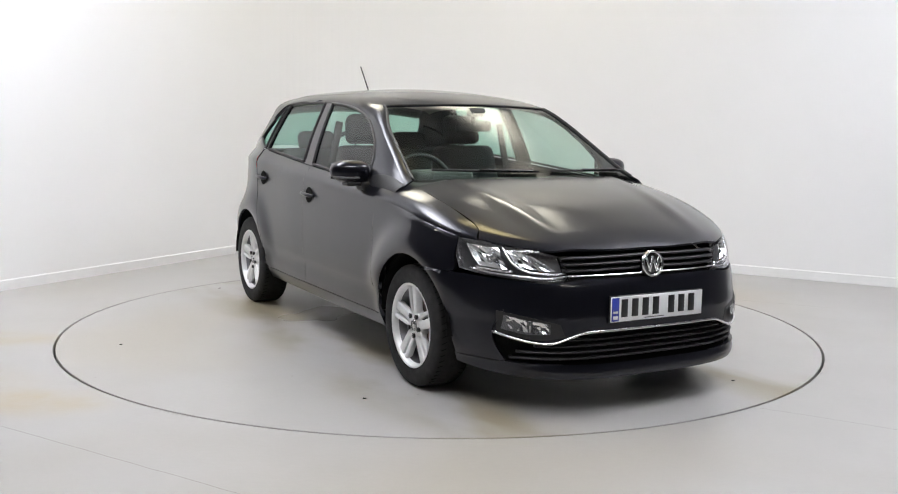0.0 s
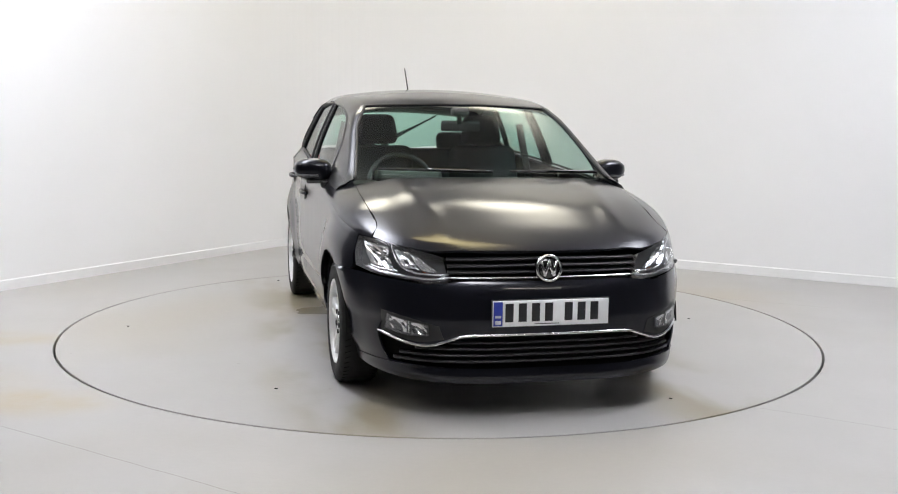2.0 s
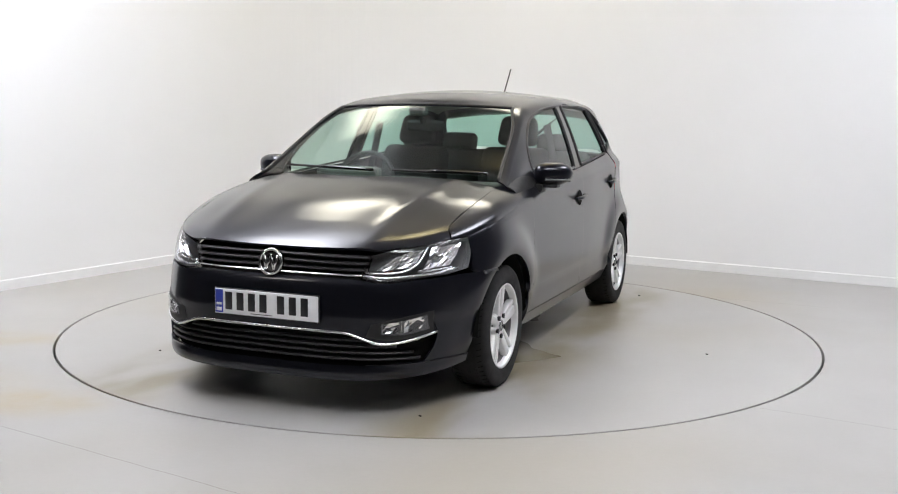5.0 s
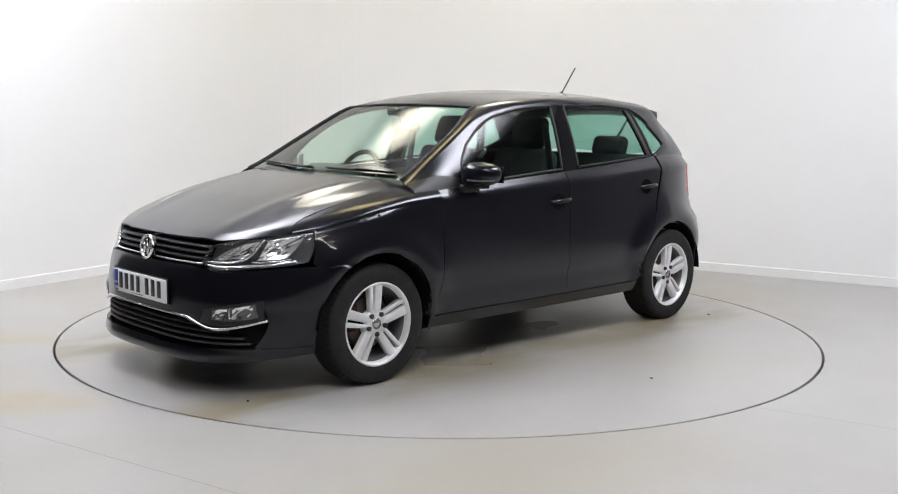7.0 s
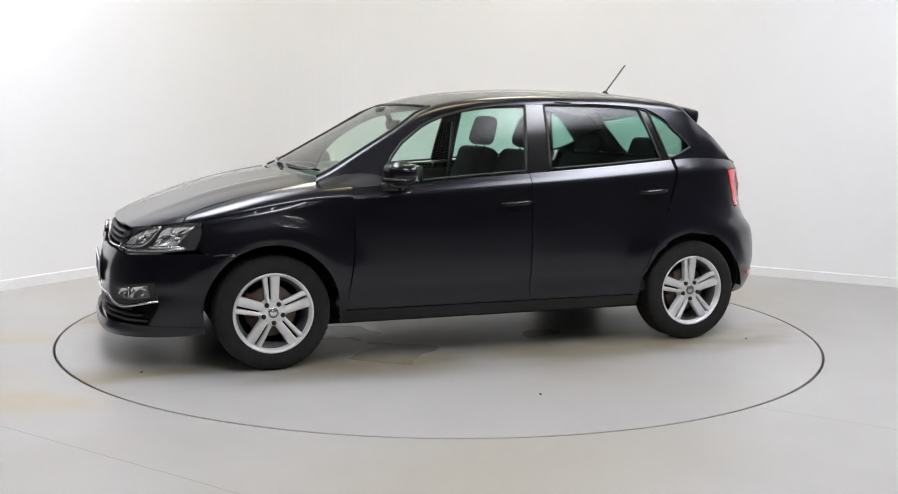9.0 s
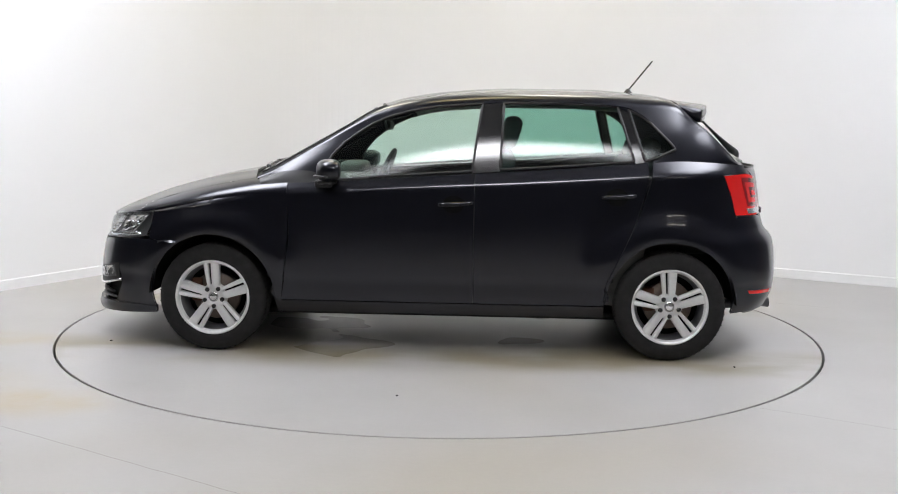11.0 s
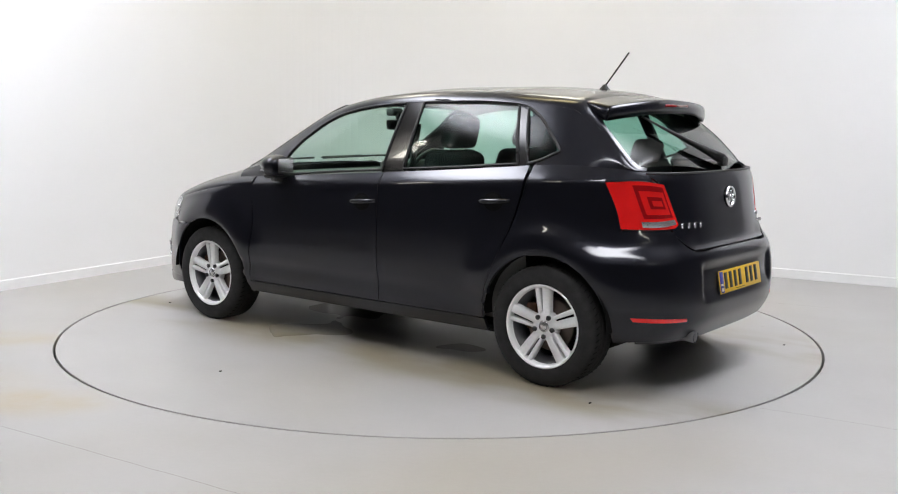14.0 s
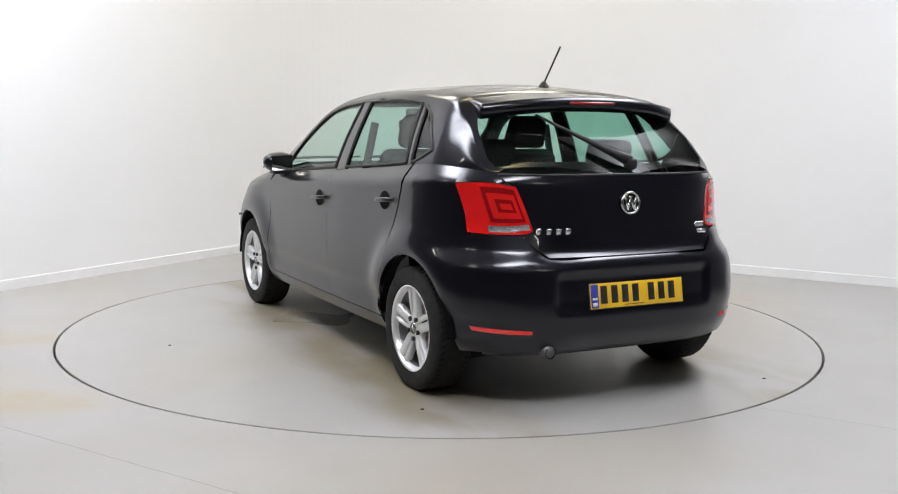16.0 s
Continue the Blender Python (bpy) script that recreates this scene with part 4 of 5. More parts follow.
def front_end(car):
    # bonnet
    seam = [(x, seam_y(x) - 0.0015) for x in (1.662, 1.62, 1.54, 1.4, 1.2, 1.02)]
    bm = bmesh.new()
    front = [(shell(s_of_y(y, 0.708), 0.708).x - 0.012, y) for y in (0.0, 0.15, 0.3, 0.38)] + [(x, top_half_width(x) * f) for x, f in ((1.895, 0.995), (1.845, 0.998), (1.787, 0.999), (1.722, 0.999))] + [seam[0]]
    for side in (1, -1):
        panel(lambda x, y: bonnet(x, y), path((1.105, 0.0), (1.09, 0.25), (1.05, 0.52), (1.02, seam[-1][1])), path(*front), path((1.105, 0.0), (front[0][0], 0.0)), path(*seam[::-1]), 24, 30, side, bm=bm, flange=0.012, centre=(1.5, 0, 0.3))
    bmesh.ops.remove_doubles(bm, verts=bm.verts, dist=0.0005)
    part("bonnet", bm, PAINT, car, "black painted bonnet with soft creases")
    # bumper
    bm = bmesh.new()
    trim = [(0.0, 0.371), (0.20, 0.371), (0.375, 0.366), (0.44, 0.345), (0.515, 0.322), (0.60, 0.330), (0.70, 0.362)]
    for side in (1, -1):
        low_arch = arc(AXLE, ARCH_R, -14, 61, 10)
        top = [fy(y, 0.592) for y in (0.0, 0.2, 0.36)] + [fy(0.44, 0.584), fy(0.52, 0.576), fy(0.60, 0.584)] + [fx(1.70, 0.598), fx(1.60, 0.600)]
        panel(shell, path(*[fy(y, z) for y, z in trim]), path(*top[:6]), path((S_NOSE, 0.371), (S_NOSE, 0.592)), path(fy(0.70, 0.362), fy(0.665, 0.47), fy(0.60, 0.584)), 44, 22, side, flange=0.012, bm=bm)
        panel(shell, path(fy(0.66, 0.235), fx(1.75, 0.228), fx(low_arch[0][0], 0.224)), path(fy(0.60, 0.584), fx(1.70, 0.596), fx(1.60, 0.600), fx(*low_arch[-1])),
              path(fy(0.66, 0.235), fy(0.70, 0.362), fy(0.665, 0.47), fy(0.60, 0.584)), path(*[fx(*p) for p in low_arch]), 26, 24, side, flange=0.012, bm=bm)
        panel(shell, path((S_NOSE, 0.165), fy(0.3, 0.165), fy(0.55, 0.17), fx(1.74, 0.180), fx(1.567, 0.192)), path((S_NOSE, 0.228), fy(0.3, 0.228), fy(0.55, 0.232), fx(1.75, 0.233), fx(1.565, 0.228)), path((S_NOSE, 0.165), (S_NOSE, 0.228)), path(fx(1.567, 0.192), fx(1.565, 0.228)), 40, 6, side, lift=0.004, flange=0.02, bm=bm)
    bmesh.ops.remove_doubles(bm, verts=bm.verts, dist=0.0006)
    bumper = part("front_bumper", bm, PAINT, car, "black painted front bumper")
    # lower grille: dark well with bowed slats
    bm = bmesh.new()
    for side in (1, -1):
        panel(shell, path((S_NOSE, 0.215), fy(0.4, 0.215), fy(0.68, 0.22)), path(*[fy(y, z + 0.004) for y, z in trim]), path((S_NOSE, 0.215), (S_NOSE, 0.375)), path(fy(0.68, 0.22), fy(0.70, 0.366)), 24, 8, side, lift=-0.035, flange=0, bm=bm)
    well = part("lower_grille", bm, DARK, car, "black lower air intake")
    for z, ymax in ((0.252, 0.64), (0.279, 0.62), (0.306, 0.56), (0.333, 0.43)):
        line = []
        for i in range(33):
            y = ymax * (i / 16 - 1)
            p = on_shell(y, z)
            line.append((p.x - 0.012, y, z))
        part("grille_slat", slat(line, 0.012, 0.026), BLACK, well, "black horizontal slat")
    for side in (1, -1):
        pts = []
        for i in range(41):
            q = path(*trim)(i / 40)
            p = on_shell(q[0], q[1])
            pts.append((p.x + 0.003, p.y * side, p.z - 0.001))
        part("chrome_trim", tube(pts, 0.0065), CHROME, bumper, "thin bright chrome trim line")
    # upper grille
    bm = bmesh.new()
    for side in (1, -1):
        panel(shell, path((S_NOSE, 0.590), fy(0.25, 0.590), fy(0.43, 0.590)), path((S_NOSE, 0.712), fy(0.25, 0.706), fy(0.45, 0.690)), path((S_NOSE, 0.590), (S_NOSE, 0.712)), path(fy(0.43, 0.590), fy(0.45, 0.690)), 16, 8, side, lift=-0.035, flange=0, bm=bm)
    grille = part("upper_grille", bm, DARK, car, "black upper radiator grille")
    for z in (0.629, 0.656, 0.683):
        line = [(on_shell(0.425 * (i / 12 - 1), z).x - 0.010, 0.425 * (i / 12 - 1), z - 0.004 * abs(i / 12 - 1)) for i in range(25)]
        part("grille_slat", slat(line, 0.013, 0.03), BLACK, grille, "black slat")
    line = [(on_shell(0.418 * (i / 12 - 1), 0.608).x + 0.002, 0.418 * (i / 12 - 1), 0.606) for i in range(25)]
    part("chrome_strip", slat(line, 0.009, 0.010), CHROME, grille, "chrome strip along the grille")
    emblem(grille, on_shell(0, 0.646, True, 0.018), pose(0, 0, 0, 0, 0, -90) @ pose(0, 0, 0, 8, 0, 0), 0.060)
    number_plate(bumper, on_shell(0.0, 0.463, True, 0.011) , pose(0, 0, 0, 0, 0, -90), PLATE_WHITE, "white number plate with plain dark bars")
    for side in (1, -1):
        headlight(car, side)
        fog_light(bumper, side)


def slat(line, height, depth):
    """A thin blade along a line, rounded at its front edge."""
    bm = bmesh.new()
    rings = []
    for x, y, z in line:
        c = [(x, z - height * 0.25), (x + 0.002, z), (x, z + height * 0.25), (x - depth * 0.3, z + height * 0.5), (x - depth, z + height * 0.5), (x - depth, z - height * 0.5), (x - depth * 0.3, z - height * 0.5)]
        rings.append([bm.verts.new((a, y, b)) for a, b in c])
    for A, B in zip(rings, rings[1:]):
        for i in range(7):
            bm.faces.new((A[i], A[(i + 1) % 7], B[(i + 1) % 7], B[i]))
    bm.faces.new(rings[0])
    bm.faces.new(rings[-1])
    bmesh.ops.recalc_face_normals(bm, faces=bm.faces)
    return bm


def headlight(car, side):
    b = path(fy(0.408, 0.600), fy(0.50, 0.586), fy(0.60, 0.592), fx(1.72, 0.604), fx(1.61, 0.622))
    t = path(fy(0.446, 0.690), fy(0.54, 0.714), fx(1.78, 0.731), fx(1.66, 0.747), fx(1.576, 0.752))
    l = path(fy(0.408, 0.600), fy(0.446, 0.690))
    r = path(fx(1.61, 0.622), fx(1.580, 0.69), fx(1.576, 0.752))
    head = part("headlight", panel(shell, b, t, l, r, 24, 10, side, -0.045, 0.0), LAMP_INNER, car, "clear headlight with bright reflectors in a dark housing")
    part("headlight_lens", panel(shell, b, t, l, r, 28, 12, side, 0.001, 0.0), LENS, head, "clear glossy lens")
    bm = panel(shell, b, t, l, r, 28, 12, side, 0.0, 0.045)
    # keep only the folded edge as a rim
    bm.faces.ensure_lookup_table()
    inner = bm.faces[:28 * 12]
    bmesh.ops.delete(bm, geom=list(inner), context="FACES")
    part("headlight_rim", bm, SATIN, head, "silver rim")

    GRID = coons(b, t, l, r, 80, 40)

    def spot(u, v, lift):
        q = GRID[round(v * 40)][round(u * 80)]
        p, e = shell(q[0], q[1]), shell(q[0] + 0.01, q[1])
        tang = (e - p).normalized()
        n = Vector((tang.y, -tang.x, 0))
        n = n if n.dot(p - Vector((1.2, 0, p.z))) > 0 else -n
        p = p + n * lift
        return Vector((p.x, p.y * side, p.z)), Vector((n.x, n.y * side, 0.0))

    def facets(c00, c10, c11, c01, nu, nv, depth, name, label, material, seed):
        """A hollow of flat facets between four corners given across and up the lamp."""
        rng = random.Random(seed)
        rows = []
        for j in range(nv + 1):
            v = j / nv
            row = []
            for i in range(nu + 1):
                u = i / nu
                cu = (c00[0] * (1 - u) + c10[0] * u) * (1 - v) + (c01[0] * (1 - u) + c11[0] * u) * v
                cv_ = (c00[1] * (1 - u) + c10[1] * u) * (1 - v) + (c01[1] * (1 - u) + c11[1] * u) * v
                hollow = depth * (1 - (2 * u - 1) ** 2) * (1 - (2 * v - 1) ** 2)
                p, n = spot(cu, cv_, -0.010 - hollow)
                row.append(p + n * rng.uniform(-0.005, 0.005) + Vector((0, 0, rng.uniform(-0.002, 0.002))))
            rows.append(row)
        bm2 = bmesh.new()
        grid = [[bm2.verts.new(p) for p in row] for row in rows]
        for j in range(nv):
            for i in range(nu):
                bm2.faces.new((grid[j][i], grid[j][i + 1], grid[j + 1][i + 1], grid[j + 1][i]))
        bmesh.ops.recalc_face_normals(bm2, faces=bm2.faces)
        part(name, bm2, material, head, label, smooth=False)

    facets((0.54, 0.25), (0.80, 0.25), (0.93, 0.86), (0.60, 0.86), 6, 5, 0.026, "main_reflector", "faceted chrome reflector", REFLECTOR, 7)
    facets((0.27, 0.36), (0.44, 0.36), (0.52, 0.84), (0.38, 0.84), 4, 4, 0.020, "side_reflector", "faceted chrome reflector", REFLECTOR, 9)
    # the inner reflector's dark half: its shade is painted in with duller metal
    facets((0.11, 0.32), (0.26, 0.34), (0.36, 0.82), (0.24, 0.70), 3, 3, 0.012, "shaded_reflector", "darker half of the reflector, shade put into its metal", SATIN, 11)
    p, n = spot(0.70, 0.55, -0.022)
    part("bulb", placed(lathe([(0.0, 0.012), (0.011, 0.010), (0.013, 0.0), (0.013, -0.02)], 14), Matrix.Translation(p) @ n.to_track_quat("Y", "Z").to_matrix().to_4x4()), SATIN, head, "small silver bulb cap")
    # bright blade that divides the lamp, and strips
    def stroke(uv, radius, material, name, label, lift=-0.012):
        f = path(*uv)
        part(name, tube([spot(*f(i / 14), lift)[0] for i in range(15)], radius, n=6), material, head, label)
    stroke([(0.03, 0.20), (0.22, 0.22), (0.40, 0.26), (0.49, 0.50), (0.555, 0.93)], 0.006, CHROME, "chrome_blade", "bent chrome blade")
    stroke([(0.02, 0.07), (0.3, 0.07), (0.6, 0.08), (0.90, 0.10)], 0.006, CHROME, "lower_blade", "chrome lower line")
    stroke([(0.50, 0.20), (0.62, 0.17), (0.84, 0.18)], 0.005, SATIN, "inner_blade", "silver inner strip")
    stroke([(0.12, 0.22), (0.2, 0.24), (0.26, 0.29)], 0.003, AMBER, "indicator", "small amber indicator reflector", -0.02)


def fog_light(bumper, side):
    b = path(fy(0.515, 0.362), fy(0.60, 0.360), fy(0.675, 0.378))
    t = path(fy(0.515, 0.408), fy(0.60, 0.422), fy(0.668, 0.440))
    l = path(fy(0.515, 0.362), fy(0.515, 0.408))
    r = path(fy(0.675, 0.378), fy(0.668, 0.440))
    fog = part("fog_light", panel(shell, path(fy(0.455, 0.350), fy(0.56, 0.335), fy(0.69, 0.365)), path(fy(0.475, 0.405), fy(0.60, 0.436), fy(0.690, 0.455)), path(fy(0.455, 0.350), fy(0.475, 0.405)), path(fy(0.69, 0.365), fy(0.690, 0.455)), 14, 8, side, 0.0025, 0.012), BLACK, bumper, "clear fog light in a black recess")
    part("fog_reflector", panel(shell, b, t, l, r, 18, 8, side, 0.005, 0.01), LAMP_INNER, fog, "bright reflector")
    part("fog_lens", panel(shell, b, t, l, r, 14, 8, side, 0.011, 0.006), LENS, fog, "clear lens")
    rng = random.Random(5)
    for y0, y1 in ((0.524, 0.582), (0.600, 0.664)):
        bm2 = bmesh.new()
        grid = []
        for j in range(5):
            v = j / 4
            row = []
            for i in range(6):
                u = i / 5
                y = y0 + (y1 - y0) * u
                z = (0.366 + 0.014 * smooth01(0.58, 0.67, y)) * (1 - v) + (0.405 + 0.028 * (y - 0.515) / 0.15) * v
                q = on_shell(y, z, True, 0.0095 - 0.003 * (1 - (2 * u - 1) ** 2) * (1 - (2 * v - 1) ** 2) + rng.uniform(-0.003, 0.002))
                row.append(bm2.verts.new((q.x, q.y * side, q.z + rng.uniform(-0.002, 0.002))))
            grid.append(row)
        for j in range(4):
            for i in range(5):
                bm2.faces.new((grid[j][i], grid[j][i + 1], grid[j + 1][i + 1], grid[j + 1][i]))
        bmesh.ops.recalc_face_normals(bm2, faces=bm2.faces)
        part("fog_bowl", bm2, REFLECTOR, fog, "small faceted chrome bowl", smooth=False)
    p = on_shell(0.592, 0.395, True, 0.012)
    part("fog_rib", block((0.006, 0.006, 0.05), (p.x, p.y * side, p.z), 0.001, 1), SATIN, fog)


def roof_and_screens(car):
    bm = bmesh.new()
    for side in (1, -1):
        panel(cabin, path((0.325, 2.0), (0.37, 2.5), (0.385, 3.0)), path((-1.30, 2.0), (-1.30, 3.0)), path((0.325, 2.0), (-0.4, 2.0), (-1.30, 2.0)), path((0.385, 3.0), (-0.4, 3.0), (-1.30, 3.0)), 14, 40, side, bm=bm, flange=0.01)
    bmesh.ops.remove_doubles(bm, verts=bm.verts, dist=0.0005)
    part("roof", bm, PAINT, car, "black painted roof")
    # headlining under the roof
    bm = bmesh.new()
    for side in (1, -1):
        panel(cabin, path((0.24, 1.1), (0.29, 3.0)), path((-1.28, 1.1), (-1.28, 3.0)), path((0.24, 1.1), (-1.28, 1.1)), path((0.29, 3.0), (-1.28, 3.0)), 12, 16, side, lift=-0.035, flange=0, bm=bm)
    part("headlining", bm, LINING, car, "pale grey headlining")
    # windscreen
    bm = bmesh.new()
    for side in (1, -1):
        panel(cabin, path((0.985, 2.0), (1.05, 2.5), (1.075, 3.0)), path((0.317, 2.0), (0.362, 2.5), (0.377, 3.0)), path((0.985, 2.0), (0.65, 2.0), (0.317, 2.0)), path((1.075, 3.0), (0.72, 3.0), (0.377, 3.0)), 14, 24, side, lift=-0.003, flange=0, bm=bm)
    bmesh.ops.remove_doubles(bm, verts=bm.verts, dist=0.0005)
    screen = part("windscreen", bm, GLASS, car, "clear green-tinted windscreen")
    for side in (1, -1):
        pts = [cabin(*path((0.985, 2.0), (0.65, 2.0), (0.317, 2.0))(i / 24)) for i in range(25)]
        part("screen_seal", tube([(p.x, p.y * side, p.z + 0.002) for p in pts], 0.008, n=6), BLACK, screen, "black rubber seal")
    pts = [cabin(*path((0.319, 2.0), (0.365, 2.5), (0.38, 3.0))(i / 16)) for i in range(17)]
    pts = [(p.x, p.y, p.z) for p in pts] + [(p.x, -p.y, p.z) for p in pts[-2::-1]]
    part("header_seal", tube(pts, 0.006, n=6), BLACK, screen, "black rubber seal")
    # cowl
    bm = bmesh.new()
    for side in (1, -1):
        panel(lambda x, y: Vector((x, y, bonnet(x, y).z - 0.022 - 0.10 * max(0, 1.0 - x))), path((1.12, 0.0), (1.03, 0.70)), path((0.97, 0.0), (0.92, 0.69)), path((1.12, 0.0), (0.97, 0.0)), path((1.03, 0.70), (0.92, 0.69)), 14, 6, side, flange=0, bm=bm, centre=(1.0, 0, 0.5))
    part("cowl", bm, BLACK, car, "black plastic cowl below the windscreen")
    # wipers
    for y0, y1, dx in ((0.62, 0.12, 0.0), (0.02, -0.56, 0.012)):
        pts, arm = [], []
        for i in range(13):
            y = y0 + (y1 - y0) * i / 12
            x = 1.055 - 0.10 * (abs(y) / 0.66) ** 2 - 0.012 - dx - 0.02 * (i / 12)
            p = cabin(x, 3 - abs(y) / section(x)[3].x)
            pts.append((p.x, y, p.z + 0.008))
            if i < 8:
                arm.append((p.x + 0.015 * (1 - i / 8), y, p.z + 0.012))
        blade = part("front_wiper", tube(pts, 0.007, n=6), BLACK, car, "black wiper resting on the windscreen")
        part("wiper_arm", tube(arm, 0.008, n=6), GLOSS_BLACK, blade)
    # rear window
    bm = bmesh.new()
    for side in (1, -1):
        panel(cabin, path((-1.630, 2.0), (-1.702, 2.35), (-1.745, 2.65), (-1.760, 3.0)), path((-1.35, 2.0), (-1.355, 3.0)), path((-1.630, 2.0), (-1.5, 2.0), (-1.35, 2.0)), path((-1.758, 3.0), (-1.55, 3.0), (-1.355, 3.0)), 16, 18, side, lift=-0.002, flange=0, bm=bm)
    bmesh.ops.remove_doubles(bm, verts=bm.verts, dist=0.0005)
    return part("rear_window", bm, TINT, car, "green-tinted rear window")


def rear_end(car, window):
    edge = [(0.435, 0.682), (0.503, 0.735), (0.528, 0.768), (0.500, 0.800), (0.525, 0.91), (0.565, 0.993), (0.618, 1.044)]
    bm = bmesh.new()
    for side in (1, -1):
        panel(shell, path((S_TAIL, 0.682), fy(0.25, 0.682, False), fy(0.435, 0.682, False)), path((S_TAIL, 1.030), fy(0.25, 1.032, False), fy(0.5, 1.039, False), fy(0.618, 1.044, False)), path((S_TAIL, 0.682), (S_TAIL, 1.030)), path(*[fy(y, z, False) for y, z in edge]), 26, 24, side, bm=bm, flange=0.015)
    bmesh.ops.remove_doubles(bm, verts=bm.verts, dist=0.0005)
    gate = part("tailgate", bm, PAINT, car, "black painted tailgate")
    pts = []
    for i in range(33):
        y = 0.60 * (i / 16 - 1)
        p = on_shell(y, 1.036, False, 0.0)
        pts.append((p.x - 0.001, p.y, p.z))
    part("window_seal", tube(pts, 0.006, n=6), BLACK, gate, "black line under the rear window")
    bm = emblem(gate, on_shell(0, 0.909, False, 0.010), pose(0, 0, 0, 0, 0, 90) @ pose(0, 0, 0, 4, 0, 0), 0.053)
    for k in range(4):
        y = 0.462 - k * 0.044
        p = on_shell(y, 0.792, False, 0.003)
        part("badge_bar", block((0.004, 0.034, 0.026), p, 0.002, 1, turn=pose(0, 0, 0, 0, 0, 12)), SATIN, gate, "plain silver badge bar")
    for k in range(3):
        y = -0.415 - k * 0.022
        p = on_shell(y, 0.796, False, 0.003)
        part("badge_bar", block((0.004, 0.018, 0.024), p, 0.002, 1, turn=pose(0, 0, 0, 0, 0, -14)), SATIN, gate, "plain silver badge bar")
    p = on_shell(-0.43, 0.764, False, 0.003)
    part("badge_plate", block((0.004, 0.072, 0.018), p, 0.002, 1, turn=pose(0, 0, 0, 0, 0, -14)), SATIN, gate, "small silver badge plate")
    # tail lamps
    for side in (1, -1):
        b = path(fx(-1.582, 0.782), fy(0.62, 0.778, False), fy(0.515, 0.782, False), fy(0.486, 0.797, False))
        t = path(fx(-1.506, 0.994), fx(-1.60, 1.001), fy(0.62, 0.999, False), fy(0.545, 0.985, False))
        l = path(fx(-1.582, 0.782), fx(-1.557, 0.87), fx(-1.506, 0.994))
        r = path(fy(0.486, 0.797, False), fy(0.508, 0.88, False), fy(0.545, 0.985, False))
        lamp = part("tail_light", panel(shell, b, t, l, r, 24, 16, side, 0.004, 0.03), RED, car, "glossy red tail light")

        def inset(u0, u1, v0, v1, lift, material, name, label):
            c = lambda u, v: coons(b, t, l, r, 50, 50)[round(v * 50)][round(u * 50)]
            bm2 = panel(shell, path(c(u0, v0), c((u0 + u1) / 2, v0), c(u1, v0)), path(c(u0, v1), c((u0 + u1) / 2, v1), c(u1, v1)), path(c(u0, v0), c(u0, v1)), path(c(u1, v0), c(u1, v1)), 10, 6, side, lift, 0.004)
            part(name, bm2, material, lamp, label)
        inset(0.40, 0.94, 0.22, 0.92, 0.0065, RED_DARK, "lamp_field", "darker red inner field")
        inset(0.46, 0.90, 0.30, 0.80, 0.0085, RED, "lamp_band", "bright red band")
        inset(0.56, 0.84, 0.42, 0.68, 0.0105, RED_DARK, "lamp_core", "dark red core")
        inset(0.62, 0.80, 0.48, 0.60, 0.0125, RED, "lamp_eye", "bright red centre")
        inset(0.34, 0.96, 0.05, 0.16, 0.0065, SATIN, "reversing_lens", "clear reversing lens strip")
    # bumper
    bm = bmesh.new()
    back_arch = arc(-AXLE, ARCH_R, 188, 119, 10)
    for side in (1, -1):
        panel(shell, path(fx(*back_arch[0]), fx(-1.70, 0.262), fy(0.45, 0.268, False), (S_TAIL, 0.268)),
              path(fx(*back_arch[-1]), fx(-1.50, 0.692), fx(-1.586, 0.769), fy(0.63, 0.772, False), fy(0.530, 0.768, False), fy(0.507, 0.730, False), fy(0.44, 0.676, False), fy(0.22, 0.676, False), (S_TAIL, 0.676)),
              path(*[fx(*p) for p in back_arch]), path((S_TAIL, 0.268), (S_TAIL, 0.45), (S_TAIL, 0.676)), 64, 44, side, bm=bm, flange=0.015)
    bmesh.ops.remove_doubles(bm, verts=bm.verts, dist=0.0005)
    bumper = part("rear_bumper", bm, PAINT, car, "black painted rear bumper")
    number_plate(bumper, on_shell(0.0, 0.509, False, 0.008), pose(0, 0, 0, 0, 0, 90) @ pose(0, 0, 0, 10, 0, 0), PLATE_YELLOW, "yellow number plate with plain dark bars")
    for side in (1, -1):
        b = path(fx(-1.67, 0.362), fy(0.66, 0.358, False), fy(0.53, 0.356, False))
        t = path(fx(-1.66, 0.380), fy(0.66, 0.377, False), fy(0.53, 0.371, False))
        part("reflector", panel(shell, b, t, path(b(0), t(0)), path(b(1), t(1)), 14, 4, side, 0.003, 0.006), RED, bumper, "slim red reflector")
    # black lower valance
    bm = bmesh.new()
    for side in (1, -1):
        panel(shell, path(fx(-1.66, 0.238), fy(0.4, 0.238, False), (S_TAIL, 0.238)), path(fx(-1.70, 0.272), fy(0.45, 0.278, False), (S_TAIL, 0.278)), path(fx(-1.66, 0.238), fx(-1.70, 0.272)), path((S_TAIL, 0.238), (S_TAIL, 0.278)), 24, 5, side, lift=-0.012, bm=bm, flange=0.01)
    part("rear_valance", bm, BLACK, car, "black plastic lower valance")
